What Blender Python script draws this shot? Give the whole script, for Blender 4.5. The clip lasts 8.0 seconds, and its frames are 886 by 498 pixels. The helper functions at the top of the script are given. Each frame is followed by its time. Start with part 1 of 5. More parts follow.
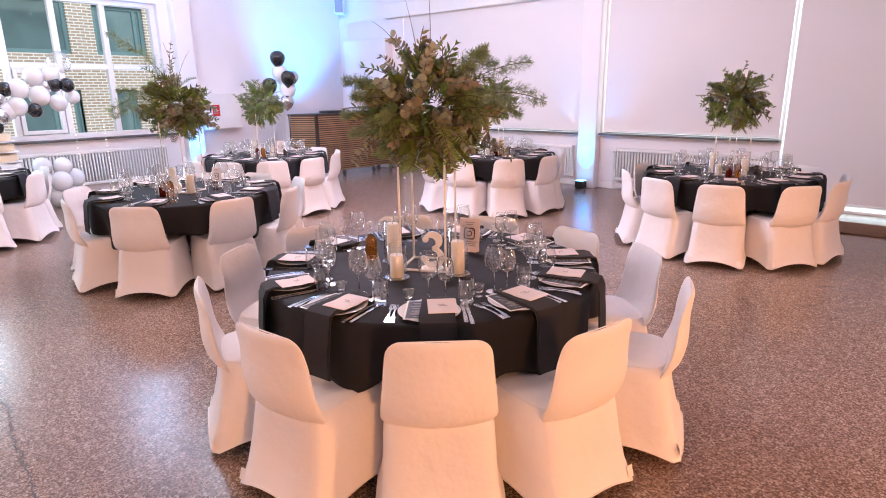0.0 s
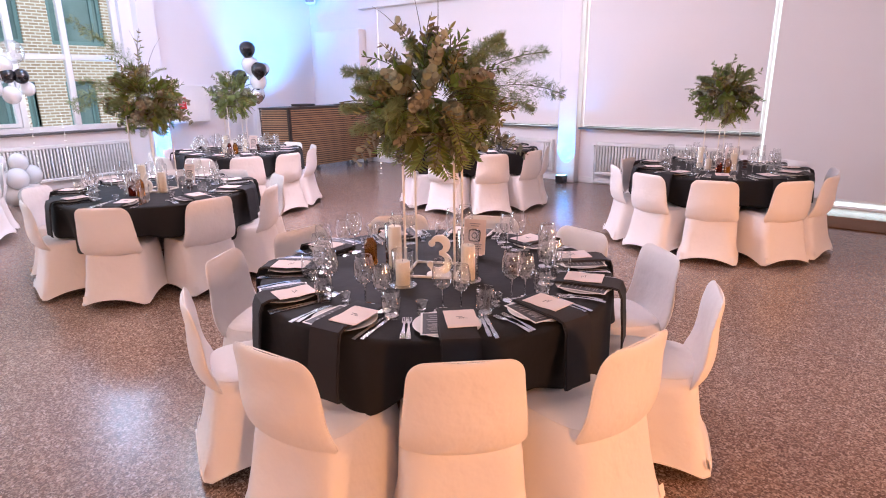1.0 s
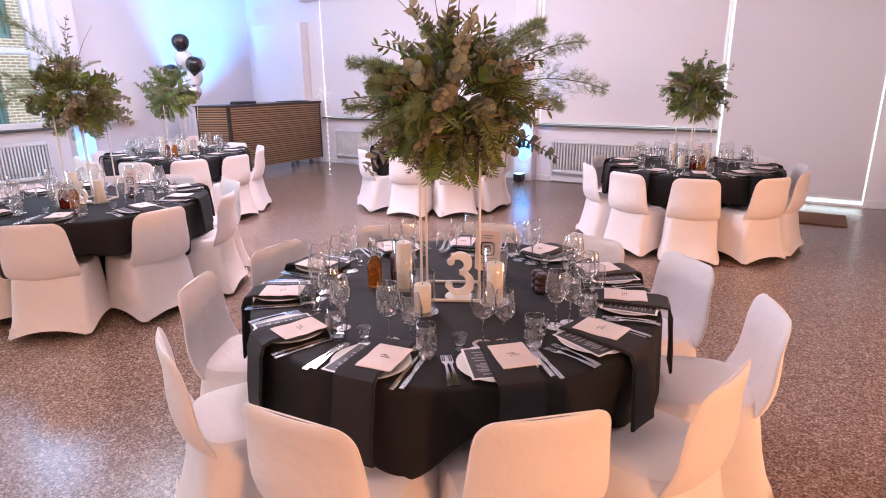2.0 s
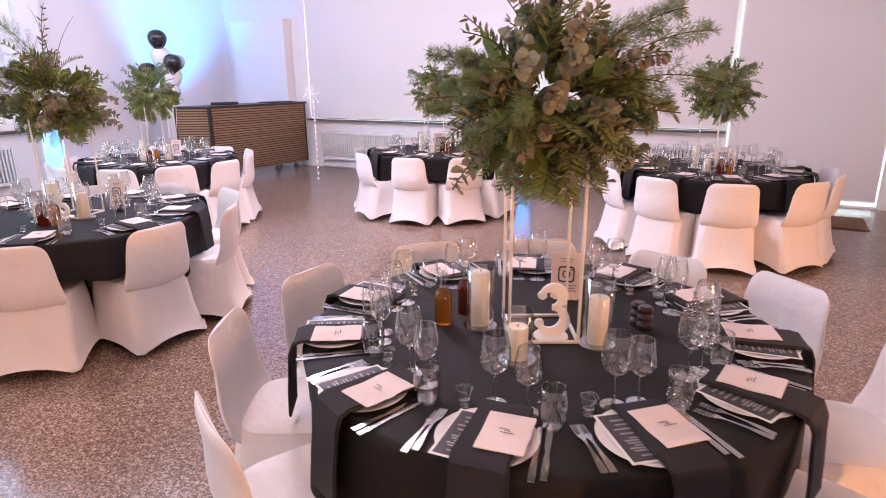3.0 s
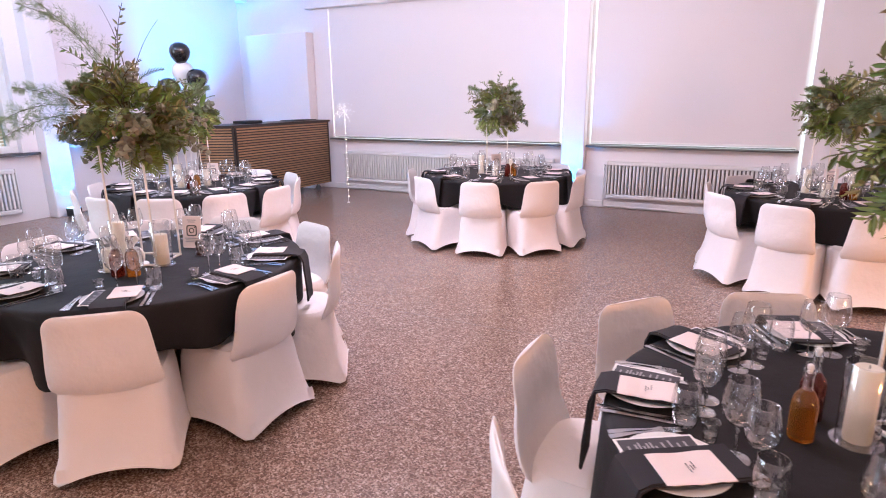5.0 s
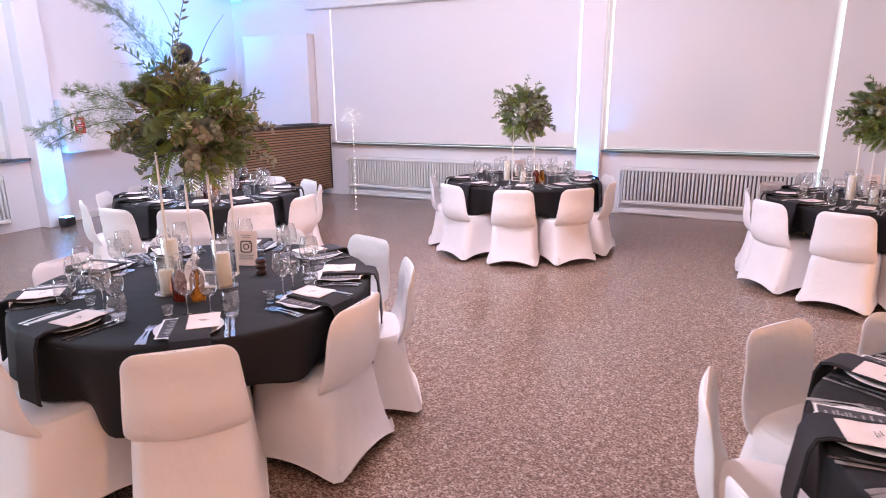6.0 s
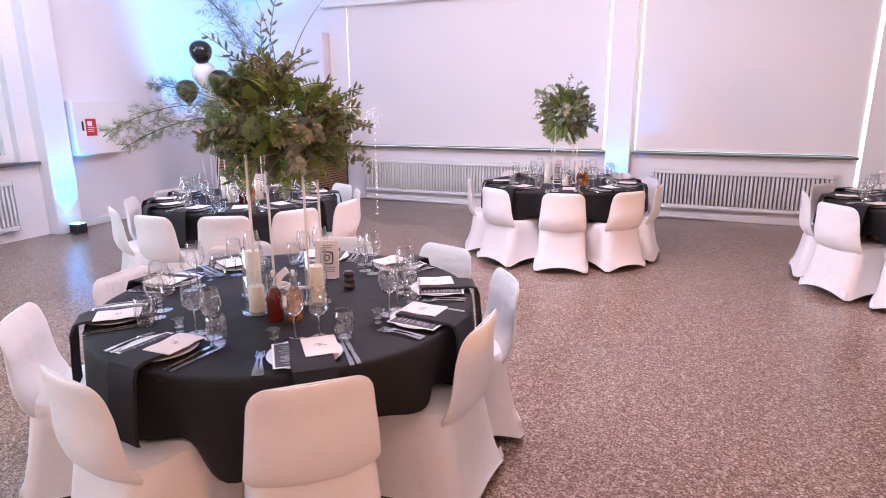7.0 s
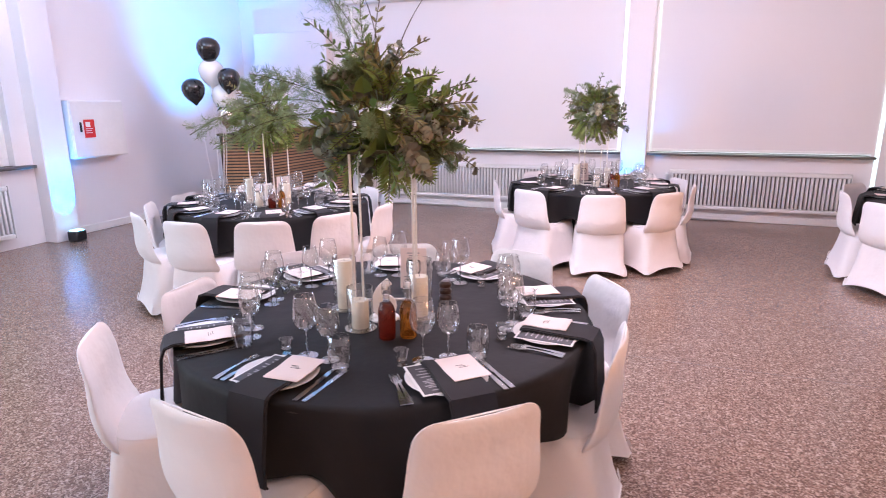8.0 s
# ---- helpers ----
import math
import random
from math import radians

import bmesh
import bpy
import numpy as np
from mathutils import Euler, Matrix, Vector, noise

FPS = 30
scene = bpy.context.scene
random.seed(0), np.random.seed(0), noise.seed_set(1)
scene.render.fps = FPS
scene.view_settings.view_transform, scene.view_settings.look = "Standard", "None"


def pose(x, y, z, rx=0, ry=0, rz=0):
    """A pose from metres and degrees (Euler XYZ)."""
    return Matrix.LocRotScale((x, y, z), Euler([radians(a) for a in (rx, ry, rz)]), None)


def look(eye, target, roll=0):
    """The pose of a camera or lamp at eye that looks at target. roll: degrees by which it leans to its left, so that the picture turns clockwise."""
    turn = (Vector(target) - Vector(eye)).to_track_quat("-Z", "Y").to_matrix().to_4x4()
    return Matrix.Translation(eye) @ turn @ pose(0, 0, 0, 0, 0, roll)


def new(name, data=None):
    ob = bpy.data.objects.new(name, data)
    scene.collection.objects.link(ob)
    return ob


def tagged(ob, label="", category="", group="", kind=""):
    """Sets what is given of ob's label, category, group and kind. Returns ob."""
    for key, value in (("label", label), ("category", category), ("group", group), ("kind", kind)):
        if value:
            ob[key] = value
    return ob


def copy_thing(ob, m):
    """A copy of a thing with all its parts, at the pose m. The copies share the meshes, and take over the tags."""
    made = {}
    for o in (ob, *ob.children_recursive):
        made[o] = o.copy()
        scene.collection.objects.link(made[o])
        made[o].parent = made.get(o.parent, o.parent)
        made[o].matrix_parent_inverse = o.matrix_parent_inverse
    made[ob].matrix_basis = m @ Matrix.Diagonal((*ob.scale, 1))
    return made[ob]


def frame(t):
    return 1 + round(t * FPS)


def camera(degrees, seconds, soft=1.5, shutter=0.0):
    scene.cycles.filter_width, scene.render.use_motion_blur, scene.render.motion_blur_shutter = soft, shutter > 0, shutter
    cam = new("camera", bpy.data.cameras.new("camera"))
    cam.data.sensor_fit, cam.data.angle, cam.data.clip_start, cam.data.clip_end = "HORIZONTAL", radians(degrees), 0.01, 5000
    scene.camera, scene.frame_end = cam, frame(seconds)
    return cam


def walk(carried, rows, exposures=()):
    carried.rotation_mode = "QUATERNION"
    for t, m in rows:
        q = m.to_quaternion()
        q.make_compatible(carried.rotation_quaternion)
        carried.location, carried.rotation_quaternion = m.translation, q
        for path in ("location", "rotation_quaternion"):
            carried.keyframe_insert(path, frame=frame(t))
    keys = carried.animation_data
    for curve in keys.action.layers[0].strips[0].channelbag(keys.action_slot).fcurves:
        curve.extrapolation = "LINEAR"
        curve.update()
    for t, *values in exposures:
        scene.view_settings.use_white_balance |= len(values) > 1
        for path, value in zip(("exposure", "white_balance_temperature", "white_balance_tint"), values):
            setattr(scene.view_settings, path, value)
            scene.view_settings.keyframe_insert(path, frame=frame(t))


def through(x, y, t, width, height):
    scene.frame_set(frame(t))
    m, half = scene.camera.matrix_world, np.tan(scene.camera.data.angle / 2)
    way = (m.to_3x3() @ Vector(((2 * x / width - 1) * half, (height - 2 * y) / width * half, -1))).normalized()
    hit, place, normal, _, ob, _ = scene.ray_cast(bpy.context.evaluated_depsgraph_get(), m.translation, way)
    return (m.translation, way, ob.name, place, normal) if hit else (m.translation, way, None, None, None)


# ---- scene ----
cam = camera(74.0, 8.0, soft=1.0, shutter=0.25)
PATH = [
    (0, (3.134, 3.045, 1.666), (1.85, 4.486, 1.144), -0.8),
    (0.5, (3.045, 3.029, 1.659), (1.792, 4.493, 1.124), -0.7),
    (1, (2.839, 3.088, 1.663), (1.641, 4.594, 1.119), -0.6),
    (2.5, (2.015, 3.246, 1.649), (1.065, 4.915, 1.092), -0.5),
    (3, (1.717, 3.349, 1.644), (0.784, 5.028, 1.089), -0.5),
    (3.5, (1.429, 3.417, 1.629), (0.496, 5.101, 1.089), -0.6),
    (4, (1.1, 3.439, 1.65), (0.183, 5.136, 1.123), -0.6),
    (4.5, (0.8, 3.484, 1.65), (-0.105, 5.193, 1.137), -0.6),
    (6, (-0.179, 3.461, 1.657), (-0.967, 5.232, 1.164), -0.3),
    (6.5, (-0.509, 3.479, 1.641), (-1.278, 5.26, 1.153), -0.4),
    (7, (-0.83, 3.477, 1.633), (-1.573, 5.27, 1.148), -0.3),
    (7.5, (-1.156, 3.448, 1.632), (-1.839, 5.265, 1.149), -0.2),
    (8, (-1.459, 3.467, 1.606), (-2.117, 5.294, 1.128), -0.3),
]
EXPOSURE = 0.15
walk(cam, [(t, look(eye, target, roll)) for t, eye, target, roll in PATH], exposures=((0, EXPOSURE + 0.06), (4.5, EXPOSURE + 0.06), (6.5, EXPOSURE), (8, EXPOSURE)))

# ---- world, sun, large lights ----
X_W, Y_N, Z_C, X_E, Y_S = -8.38, 12.42, 4.35, 7.2, -1.6
world = bpy.data.worlds.new("sky")
scene.world = world
world.use_nodes = True
wn = world.node_tree.nodes
sky = wn.new("ShaderNodeTexSky")
sky.sky_type, sky.sun_disc = "NISHITA", False
sky.sun_elevation, sky.sun_rotation = radians(38), radians(60)
wn["Background"].inputs["Strength"].default_value = 0.15
world.node_tree.links.new(sky.outputs[0], wn["Background"].inputs["Color"])


def lamp(name, kind, m, energy, colour, size=1.0, size_y=None, spot=None, blend=0.5):
    data = bpy.data.lights.new(name, kind)
    data.energy, data.color = energy, colour
    if kind == "AREA":
        data.shape, data.size = ("RECTANGLE", size) if size_y else ("SQUARE", size)
        if size_y:
            data.size_y = size_y
    elif kind == "SPOT":
        data.spot_size, data.spot_blend, data.shadow_soft_size = radians(spot), blend, size
    elif kind == "SUN":
        data.angle = radians(size)
    else:
        data.shadow_soft_size = size
    ob = new(name, data)
    ob.matrix_world = m
    return ob


lamp("sun", "SUN", look((12, -3, 9), (0, 0, 0)), 2.4, (1.0, 0.97, 0.93), size=12)
# daylight through the part of the tall window that lies behind the camera's left
lamp("window_daylight", "AREA", look((X_W - 0.05, 2.75, 2.1), (-2, 4.0, 0.9)), 290, (0.66, 0.82, 1.0), 4.8, 2.2)
# daylight in the openings behind the drawn blinds
W1, W2, W3 = (-6.23, -1.97), (-1.555, 1.12), (1.16, 2.98)
SILL, HEAD = 0.93, 3.5
for (a, b2), z0, en in ((W1, SILL, 150), (W2, SILL, 34), (W3, 0.03, 26)):
    lamp("blind_daylight", "AREA", look(((a + b2) / 2, Y_N + 0.24, (z0 + HEAD) / 2), ((a + b2) / 2, 0, (z0 + HEAD) / 2)), en, (0.86, 0.95, 1.0), b2 - a - 0.004, HEAD - z0 - 0.02)
# unseen point lights added under the ceiling to brighten the hall
ROOM_FILLS = ((-6.5, 6.6, (0.45, 0.64, 1.0), 110), (-2.3, 7.6, (0.98, 0.82, 1.0), 310), (3.0, 7.4, (1.0, 0.82, 0.8), 30), (-4.3, 6.7, (0.68, 0.77, 1.0), 75), (0.1, 3.5, (1.0, 0.66, 0.5), 55))
for gx, gy, gc, ge in ROOM_FILLS:
    lamp("room_fill", "POINT", pose(gx, gy, 3.6), ge, gc, size=0.4)
# warm lamps on stands, two of them washing the plain wall, and blue floor uplights
STANDS = ((5.4, 2.2, 1.2, (0.9, 5.6, 0.7), 420), (0.9, -0.9, 0.6, (0.9, -1.6, 2.0), 210), (-3.0, -0.9, 0.6, (-3.0, -1.6, 2.0), 330), (6.2, 7.0, 1.0, (-1.5, 6.2, 0.5), 430))
for wx, wy, wz, wt, en in STANDS:
    lamp("warm_washer", "SPOT", look((wx, wy, wz), wt), en, (1.0, 0.42, 0.15), size=0.2, spot=110, blend=0.9)
UPLIGHTS = ((-8.04, 8.56, (-8.17, 8.56, 1.5), 240, 70), (-1.76, 12.11, (-1.76, 12.24, 1.5), 170, 70), (-7.0, 10.6, (-8.38, 11.3, 3.8), 1450, 57))
for bx, by, bt, en, cone in UPLIGHTS:
    lamp("blue_uplight", "SPOT", look((bx, by, 0.16), bt), en, (0.0, 0.31, 1.0), size=0.04, spot=cone, blend=0.9)


# ---- materials ----
def material(name, base, rough=0.6, metal=0.0, grain=None, spread=None, bump=None, island=0.0, sheen=0.0, glass=0.0, emit=None, through=0.0, alpha=1.0, coat=0.0, random=0.0, shine=0.5):
    """grain, spread: (scale, amount) of fine and broad variation; bump: (scale, strength, distance); island: variation from leaf to leaf."""
    m = bpy.data.materials.new(name)
    m.use_nodes = True
    nt = m.node_tree
    b = nt.nodes["Principled BSDF"]
    b.inputs["Base Color"].default_value = (*base, 1)
    b.inputs["Roughness"].default_value = rough
    b.inputs["Metallic"].default_value = metal
    b.inputs["Specular IOR Level"].default_value = shine
    b.inputs["Sheen Weight"].default_value = sheen
    b.inputs["Transmission Weight"].default_value = glass
    b.inputs["Coat Weight"].default_value = coat
    if glass:
        b.inputs["IOR"].default_value = 1.46
    if emit:
        b.inputs["Emission Color"].default_value = (*emit[:3], 1)
        b.inputs["Emission Strength"].default_value = emit[3]
    tc = nt.nodes.new("ShaderNodeTexCoord")
    value = None

    def add_value(out, low, high):
        nonlocal value
        r = nt.nodes.new("ShaderNodeMapRange")
        nt.links.new(out, r.inputs[0])
        r.inputs[3].default_value, r.inputs[4].default_value = low, high
        if value is None:
            value = r.outputs[0]
        else:
            mul = nt.nodes.new("ShaderNodeMath")
            mul.operation = "MULTIPLY"
            nt.links.new(value, mul.inputs[0])
            nt.links.new(r.outputs[0], mul.inputs[1])
            value = mul.outputs[0]

    for tex in (grain, spread):
        if tex:
            n = nt.nodes.new("ShaderNodeTexNoise")
            n.inputs["Scale"].default_value, n.inputs["Detail"].default_value = tex[0], 4
            nt.links.new(tc.outputs["Object"], n.inputs["Vector"])
            add_value(n.outputs["Fac"], 1 - tex[1] * 1.6, 1 + tex[1] * 1.6)
    if island:
        g = nt.nodes.new("ShaderNodeNewGeometry")
        add_value(g.outputs["Random Per Island"], 1 - island, 1 + island)
    if random:
        g = nt.nodes.new("ShaderNodeObjectInfo")
        add_value(g.outputs["Random"], 1 - random, 1 + random)
    if value is not None:
        hsv = nt.nodes.new("ShaderNodeHueSaturation")
        hsv.inputs["Color"].default_value = (*base, 1)
        nt.links.new(value, hsv.inputs["Value"])
        if island:
            r = nt.nodes.new("ShaderNodeMapRange")
            nt.links.new(g.outputs["Random Per Island"], r.inputs[0])
            r.inputs[3].default_value, r.inputs[4].default_value = 0.46, 0.53
            nt.links.new(r.outputs[0], hsv.inputs["Hue"])
        nt.links.new(hsv.outputs[0], b.inputs["Base Color"])
    if bump:
        n = nt.nodes.new("ShaderNodeTexNoise")
        n.inputs["Scale"].default_value, n.inputs["Detail"].default_value = bump[0], 3
        nt.links.new(tc.outputs["Object"], n.inputs["Vector"])
        bp = nt.nodes.new("ShaderNodeBump")
        bp.inputs["Strength"].default_value, bp.inputs["Distance"].default_value = bump[1], bump[2]
        nt.links.new(n.outputs["Fac"], bp.inputs["Height"])
        nt.links.new(bp.outputs[0], b.inputs["Normal"])
    if through:
        tr = nt.nodes.new("ShaderNodeBsdfTranslucent")
        tr.inputs["Color"].default_value = (*base, 1)
        mix = nt.nodes.new("ShaderNodeMixShader")
        mix.inputs[0].default_value = through
        nt.links.new(b.outputs[0], mix.inputs[1])
        nt.links.new(tr.outputs[0], mix.inputs[2])
        nt.links.new(mix.outputs[0], nt.nodes["Material Output"].inputs["Surface"])
    return m


PAINT = material("white wall paint", (0.82, 0.79, 0.8), 0.75, grain=(60, 0.012), spread=(0.7, 0.03), bump=(220, 0.06, 0.002))
TRIM = material("white gloss paint", (0.82, 0.81, 0.8), 0.35, grain=(30, 0.02), spread=(2, 0.03), bump=(80, 0.03, 0.002))
BLIND = material("white roller blind fabric", (0.8, 0.77, 0.77), 0.85, grain=(400, 0.02), spread=(0.5, 0.02), bump=(600, 0.08, 0.001), through=0.05)
METALW = material("white enamelled steel", (0.8, 0.79, 0.77), 0.35, grain=(20, 0.02), spread=(3, 0.04))
GAP_SHADE = material("dark shade between radiator fins", (0.27, 0.25, 0.24), 0.7, spread=(5, 0.15))
STONE = material("dark slate sill", (0.09, 0.085, 0.085), 0.4, grain=(60, 0.12), spread=(4, 0.12))
SPANDEX = material("white stretch fabric", (0.83, 0.79, 0.78), 0.62, grain=(700, 0.015), spread=(6, 0.02), bump=(10, 0.32, 0.03), sheen=0.15)
CLOTH = material("black polyester tablecloth", (0.009, 0.0074, 0.0078), 0.75, grain=(500, 0.1), spread=(4, 0.12), bump=(9, 0.25, 0.02), shine=0.36)
NAPKIN = material("charcoal linen napkin", (0.018, 0.016, 0.0185), 0.85, grain=(600, 0.14), spread=(12, 0.08), bump=(700, 0.2, 0.001), sheen=0.05, shine=0.36)
CHINA = material("white glazed china", (0.82, 0.8, 0.78), 0.12, spread=(8, 0.01), coat=0.3)
STEEL = material("polished steel cutlery", (0.62, 0.61, 0.6), 0.16, 1.0, spread=(20, 0.06))
WAX = material("ivory candle wax", (0.9, 0.84, 0.72), 0.5, spread=(20, 0.03), through=0.25)
MENU = material("black menu card", (0.045, 0.042, 0.048), 0.55, grain=(300, 0.05))
PAPER = material("white card paper", (0.82, 0.8, 0.78), 0.7, grain=(300, 0.02))
BLUSH = material("blush paper place card", (0.8, 0.68, 0.64), 0.7, grain=(300, 0.02), spread=(10, 0.02))
INK = material("grey printed ink", (0.33, 0.31, 0.32), 0.7, grain=(300, 0.08))
BLACKINK = material("black ink", (0.03, 0.03, 0.03), 0.6, grain=(300, 0.1))
GOLD = material("pale champagne metal", (0.82, 0.78, 0.71), 0.35, 0.25, spread=(14, 0.05))
WHITEMET = material("white painted metal numeral", (0.85, 0.83, 0.8), 0.4, spread=(14, 0.02))
AMBER = material("amber oil in glass", (0.5, 0.19, 0.03), 0.03, glass=0.8)
RED = material("dark red vinegar in glass", (0.16, 0.02, 0.012), 0.03, glass=0.5)
PEPPER = material("dark brown glazed pot", (0.04, 0.018, 0.014), 0.3, spread=(30, 0.2))
OAK = material("oiled oak slat", (0.34, 0.2, 0.105), 0.5, grain=(45, 0.2), spread=(5, 0.12), random=0.14, bump=(70, 0.12, 0.002))
DARKWOOD = material("dark brown laminate", (0.035, 0.024, 0.02), 0.4, grain=(50, 0.15), spread=(4, 0.12))
BLACK = material("black plastic", (0.018, 0.018, 0.02), 0.4, grain=(80, 0.12), spread=(8, 0.1))
RUBBER = material("grey rubber and zinc", (0.12, 0.12, 0.12), 0.5, 0.3, spread=(30, 0.1))
BALLOONW = material("white latex balloon", (0.85, 0.85, 0.85), 0.22, spread=(6, 0.02), through=0.15, coat=0.4)
BALLOONB = material("black latex balloon", (0.012, 0.012, 0.014), 0.12, spread=(6, 0.1), coat=0.5)
CHROME = material("silver chrome balloon", (0.72, 0.72, 0.74), 0.14, 1.0, spread=(6, 0.05))
REDSIGN = material("red safety sign", (0.62, 0.03, 0.03), 0.45, spread=(20, 0.05))
CREAM = material("cream sponge cake", (0.72, 0.6, 0.42), 0.8, grain=(80, 0.12), bump=(90, 0.4, 0.004))
SEQUIN = material("champagne sequin fabric", (0.75, 0.62, 0.5), 0.22, 0.9, grain=(120, 0.3), bump=(160, 0.8, 0.006))
JOINT = material("grey joint filler", (0.1, 0.085, 0.08), 0.6, grain=(60, 0.2))
COIR = material("brown coir mat", (0.2, 0.1, 0.05), 0.95, grain=(150, 0.25), spread=(4, 0.1), bump=(260, 0.7, 0.004))
EUCA = material("grey-green eucalyptus leaf", (0.22, 0.245, 0.175), 0.6, island=0.4, through=0.2)
FERN = material("fresh green fern leaf", (0.22, 0.28, 0.065), 0.5, island=0.4, through=0.3)
SALAL = material("deep green glossy leaf", (0.13, 0.185, 0.042), 0.36, island=0.4, through=0.15)
ASPAR = material("feathery asparagus fern", (0.24, 0.31, 0.15), 0.6, island=0.35, through=0.25)
BRONZE = material("pale bronze eucalyptus leaf", (0.29, 0.27, 0.185), 0.6, island=0.3, through=0.2)
DRY = material("olive brown dried leaf", (0.24, 0.21, 0.085), 0.65, island=0.4, through=0.2)
STEM = material("woody green stem", (0.1, 0.085, 0.04), 0.7, spread=(30, 0.15))
LED = material("warm white fairy light", (1, 0.9, 0.75), 0.4, emit=(1.0, 0.86, 0.66, 9.0))
BLUELED = material("blue led lens", (0.3, 0.7, 1.0), 0.3, emit=(0.15, 0.6, 1.0, 12.0))
LAMPGLOW = material("ceiling lamp diffuser", (0.9, 0.9, 0.88), 0.5, emit=(1.0, 0.88, 0.8, 2.0))
AQUAFRAME = material("grey-green painted window frame", (0.14, 0.25, 0.27), 0.45, spread=(4, 0.06))
DARKPANE = material("dark reflecting window glass", (0.13, 0.21, 0.22), 0.05, spread=(0.6, 0.5), coat=0.3)


def terrazzo():
    m = bpy.data.materials.new("polished terrazzo")
    m.use_nodes = True
    nt = m.node_tree
    b = nt.nodes["Principled BSDF"]
    tc = nt.nodes.new("ShaderNodeTexCoord")
    nz = nt.nodes.new("ShaderNodeTexNoise")
    nz.inputs["Scale"].default_value = 35
    warp = nt.nodes.new("ShaderNodeMixRGB")
    warp.blend_type, warp.inputs[0].default_value = "ADD", 0.02
    nt.links.new(tc.outputs["Object"], nz.inputs["Vector"])
    nt.links.new(tc.outputs["Object"], warp.inputs[1])
    nt.links.new(nz.outputs["Color"], warp.inputs[2])
    out = None
    for scale, stops in ((62, ((0.0, (0.115, 0.064, 0.048)), (0.26, (0.2, 0.115, 0.084)), (0.5, (0.32, 0.2, 0.15)), (0.78, (0.5, 0.375, 0.305)), (1.0, (0.14, 0.08, 0.06)))),
                         (150, ((0.0, (0.09, 0.05, 0.034)), (0.5, (0.21, 0.13, 0.092)), (1.0, (0.44, 0.325, 0.255))))):
        v = nt.nodes.new("ShaderNodeTexVoronoi")
        v.inputs["Scale"].default_value = scale
        nt.links.new(warp.outputs[0], v.inputs["Vector"])
        sep = nt.nodes.new("ShaderNodeSeparateColor")
        nt.links.new(v.outputs["Color"], sep.inputs[0])
        ramp = nt.nodes.new("ShaderNodeValToRGB")
        ramp.color_ramp.interpolation = "CONSTANT" if scale < 100 else "LINEAR"
        els = ramp.color_ramp.elements
        els[0].position, els[0].color = stops[0][0], (*stops[0][1], 1)
        els[1].position, els[1].color = stops[-1][0] * 0.9, (*stops[-1][1], 1)
        for pos, col in stops[1:-1]:
            els.new(pos).color = (*col, 1)
        nt.links.new(sep.outputs[0], ramp.inputs[0])
        if out is None:
            out, dist = ramp.outputs[0], v.outputs["Distance"]
        else:
            mix = nt.nodes.new("ShaderNodeMixRGB")
            mr = nt.nodes.new("ShaderNodeMapRange")
            nt.links.new(dist, mr.inputs[0])
            mr.inputs[1].default_value, mr.inputs[2].default_value = 0.3, 0.5
            nt.links.new(mr.outputs[0], mix.inputs[0])
            nt.links.new(out, mix.inputs[1])
            nt.links.new(ramp.outputs[0], mix.inputs[2])
            out = mix.outputs[0]
    stain = nt.nodes.new("ShaderNodeTexNoise")
    stain.inputs["Scale"].default_value, stain.inputs["Detail"].default_value = 0.6, 5
    nt.links.new(tc.outputs["Object"], stain.inputs["Vector"])
    mr = nt.nodes.new("ShaderNodeMapRange")
    nt.links.new(stain.outputs["Fac"], mr.inputs[0])
    mr.inputs[3].default_value, mr.inputs[4].default_value = 0.92, 1.08
    hsv = nt.nodes.new("ShaderNodeHueSaturation")
    nt.links.new(out, hsv.inputs["Color"])
    nt.links.new(mr.outputs[0], hsv.inputs["Value"])
    nt.links.new(hsv.outputs[0], b.inputs["Base Color"])
    rr = nt.nodes.new("ShaderNodeMapRange")
    nt.links.new(stain.outputs["Fac"], rr.inputs[0])
    rr.inputs[3].default_value, rr.inputs[4].default_value = 0.19, 0.28
    nt.links.new(rr.outputs[0], b.inputs["Roughness"])
    return m


def brickwork():
    m = bpy.data.materials.new("pale brickwork")
    m.use_nodes = True
    nt = m.node_tree
    b = nt.nodes["Principled BSDF"]
    b.inputs["Roughness"].default_value = 0.85
    tc = nt.nodes.new("ShaderNodeTexCoord")
    mp = nt.nodes.new("ShaderNodeMapping")
    mp.inputs["Rotation"].default_value = (0, radians(-90), radians(-90))
    br = nt.nodes.new("ShaderNodeTexBrick")
    for k, v in (("Color1", (0.5, 0.4, 0.31, 1)), ("Color2", (0.4, 0.3, 0.22, 1)), ("Mortar", (0.78, 0.76, 0.73, 1)), ("Scale", 1.0), ("Mortar Size", 0.014), ("Brick Width", 0.24), ("Row Height", 0.078)):
        br.inputs[k].default_value = v
    nt.links.new(tc.outputs["Object"], mp.inputs[0])
    sx = nt.nodes.new("ShaderNodeSeparateXYZ")
    cx = nt.nodes.new("ShaderNodeCombineXYZ")
    nt.links.new(tc.outputs["Object"], sx.inputs[0])
    nt.links.new(sx.outputs[1], cx.inputs[0])
    nt.links.new(sx.outputs[2], cx.inputs[1])
    nt.links.new(cx.outputs[0], br.inputs["Vector"])
    nt.links.new(br.outputs["Color"], b.inputs["Base Color"])
    bp = nt.nodes.new("ShaderNodeBump")
    bp.inputs["Strength"].default_value, bp.inputs["Distance"].default_value, bp.invert = 0.6, 0.012, True
    nt.links.new(br.outputs["Fac"], bp.inputs["Height"])
    nt.links.new(bp.outputs[0], b.inputs["Normal"])
    return m


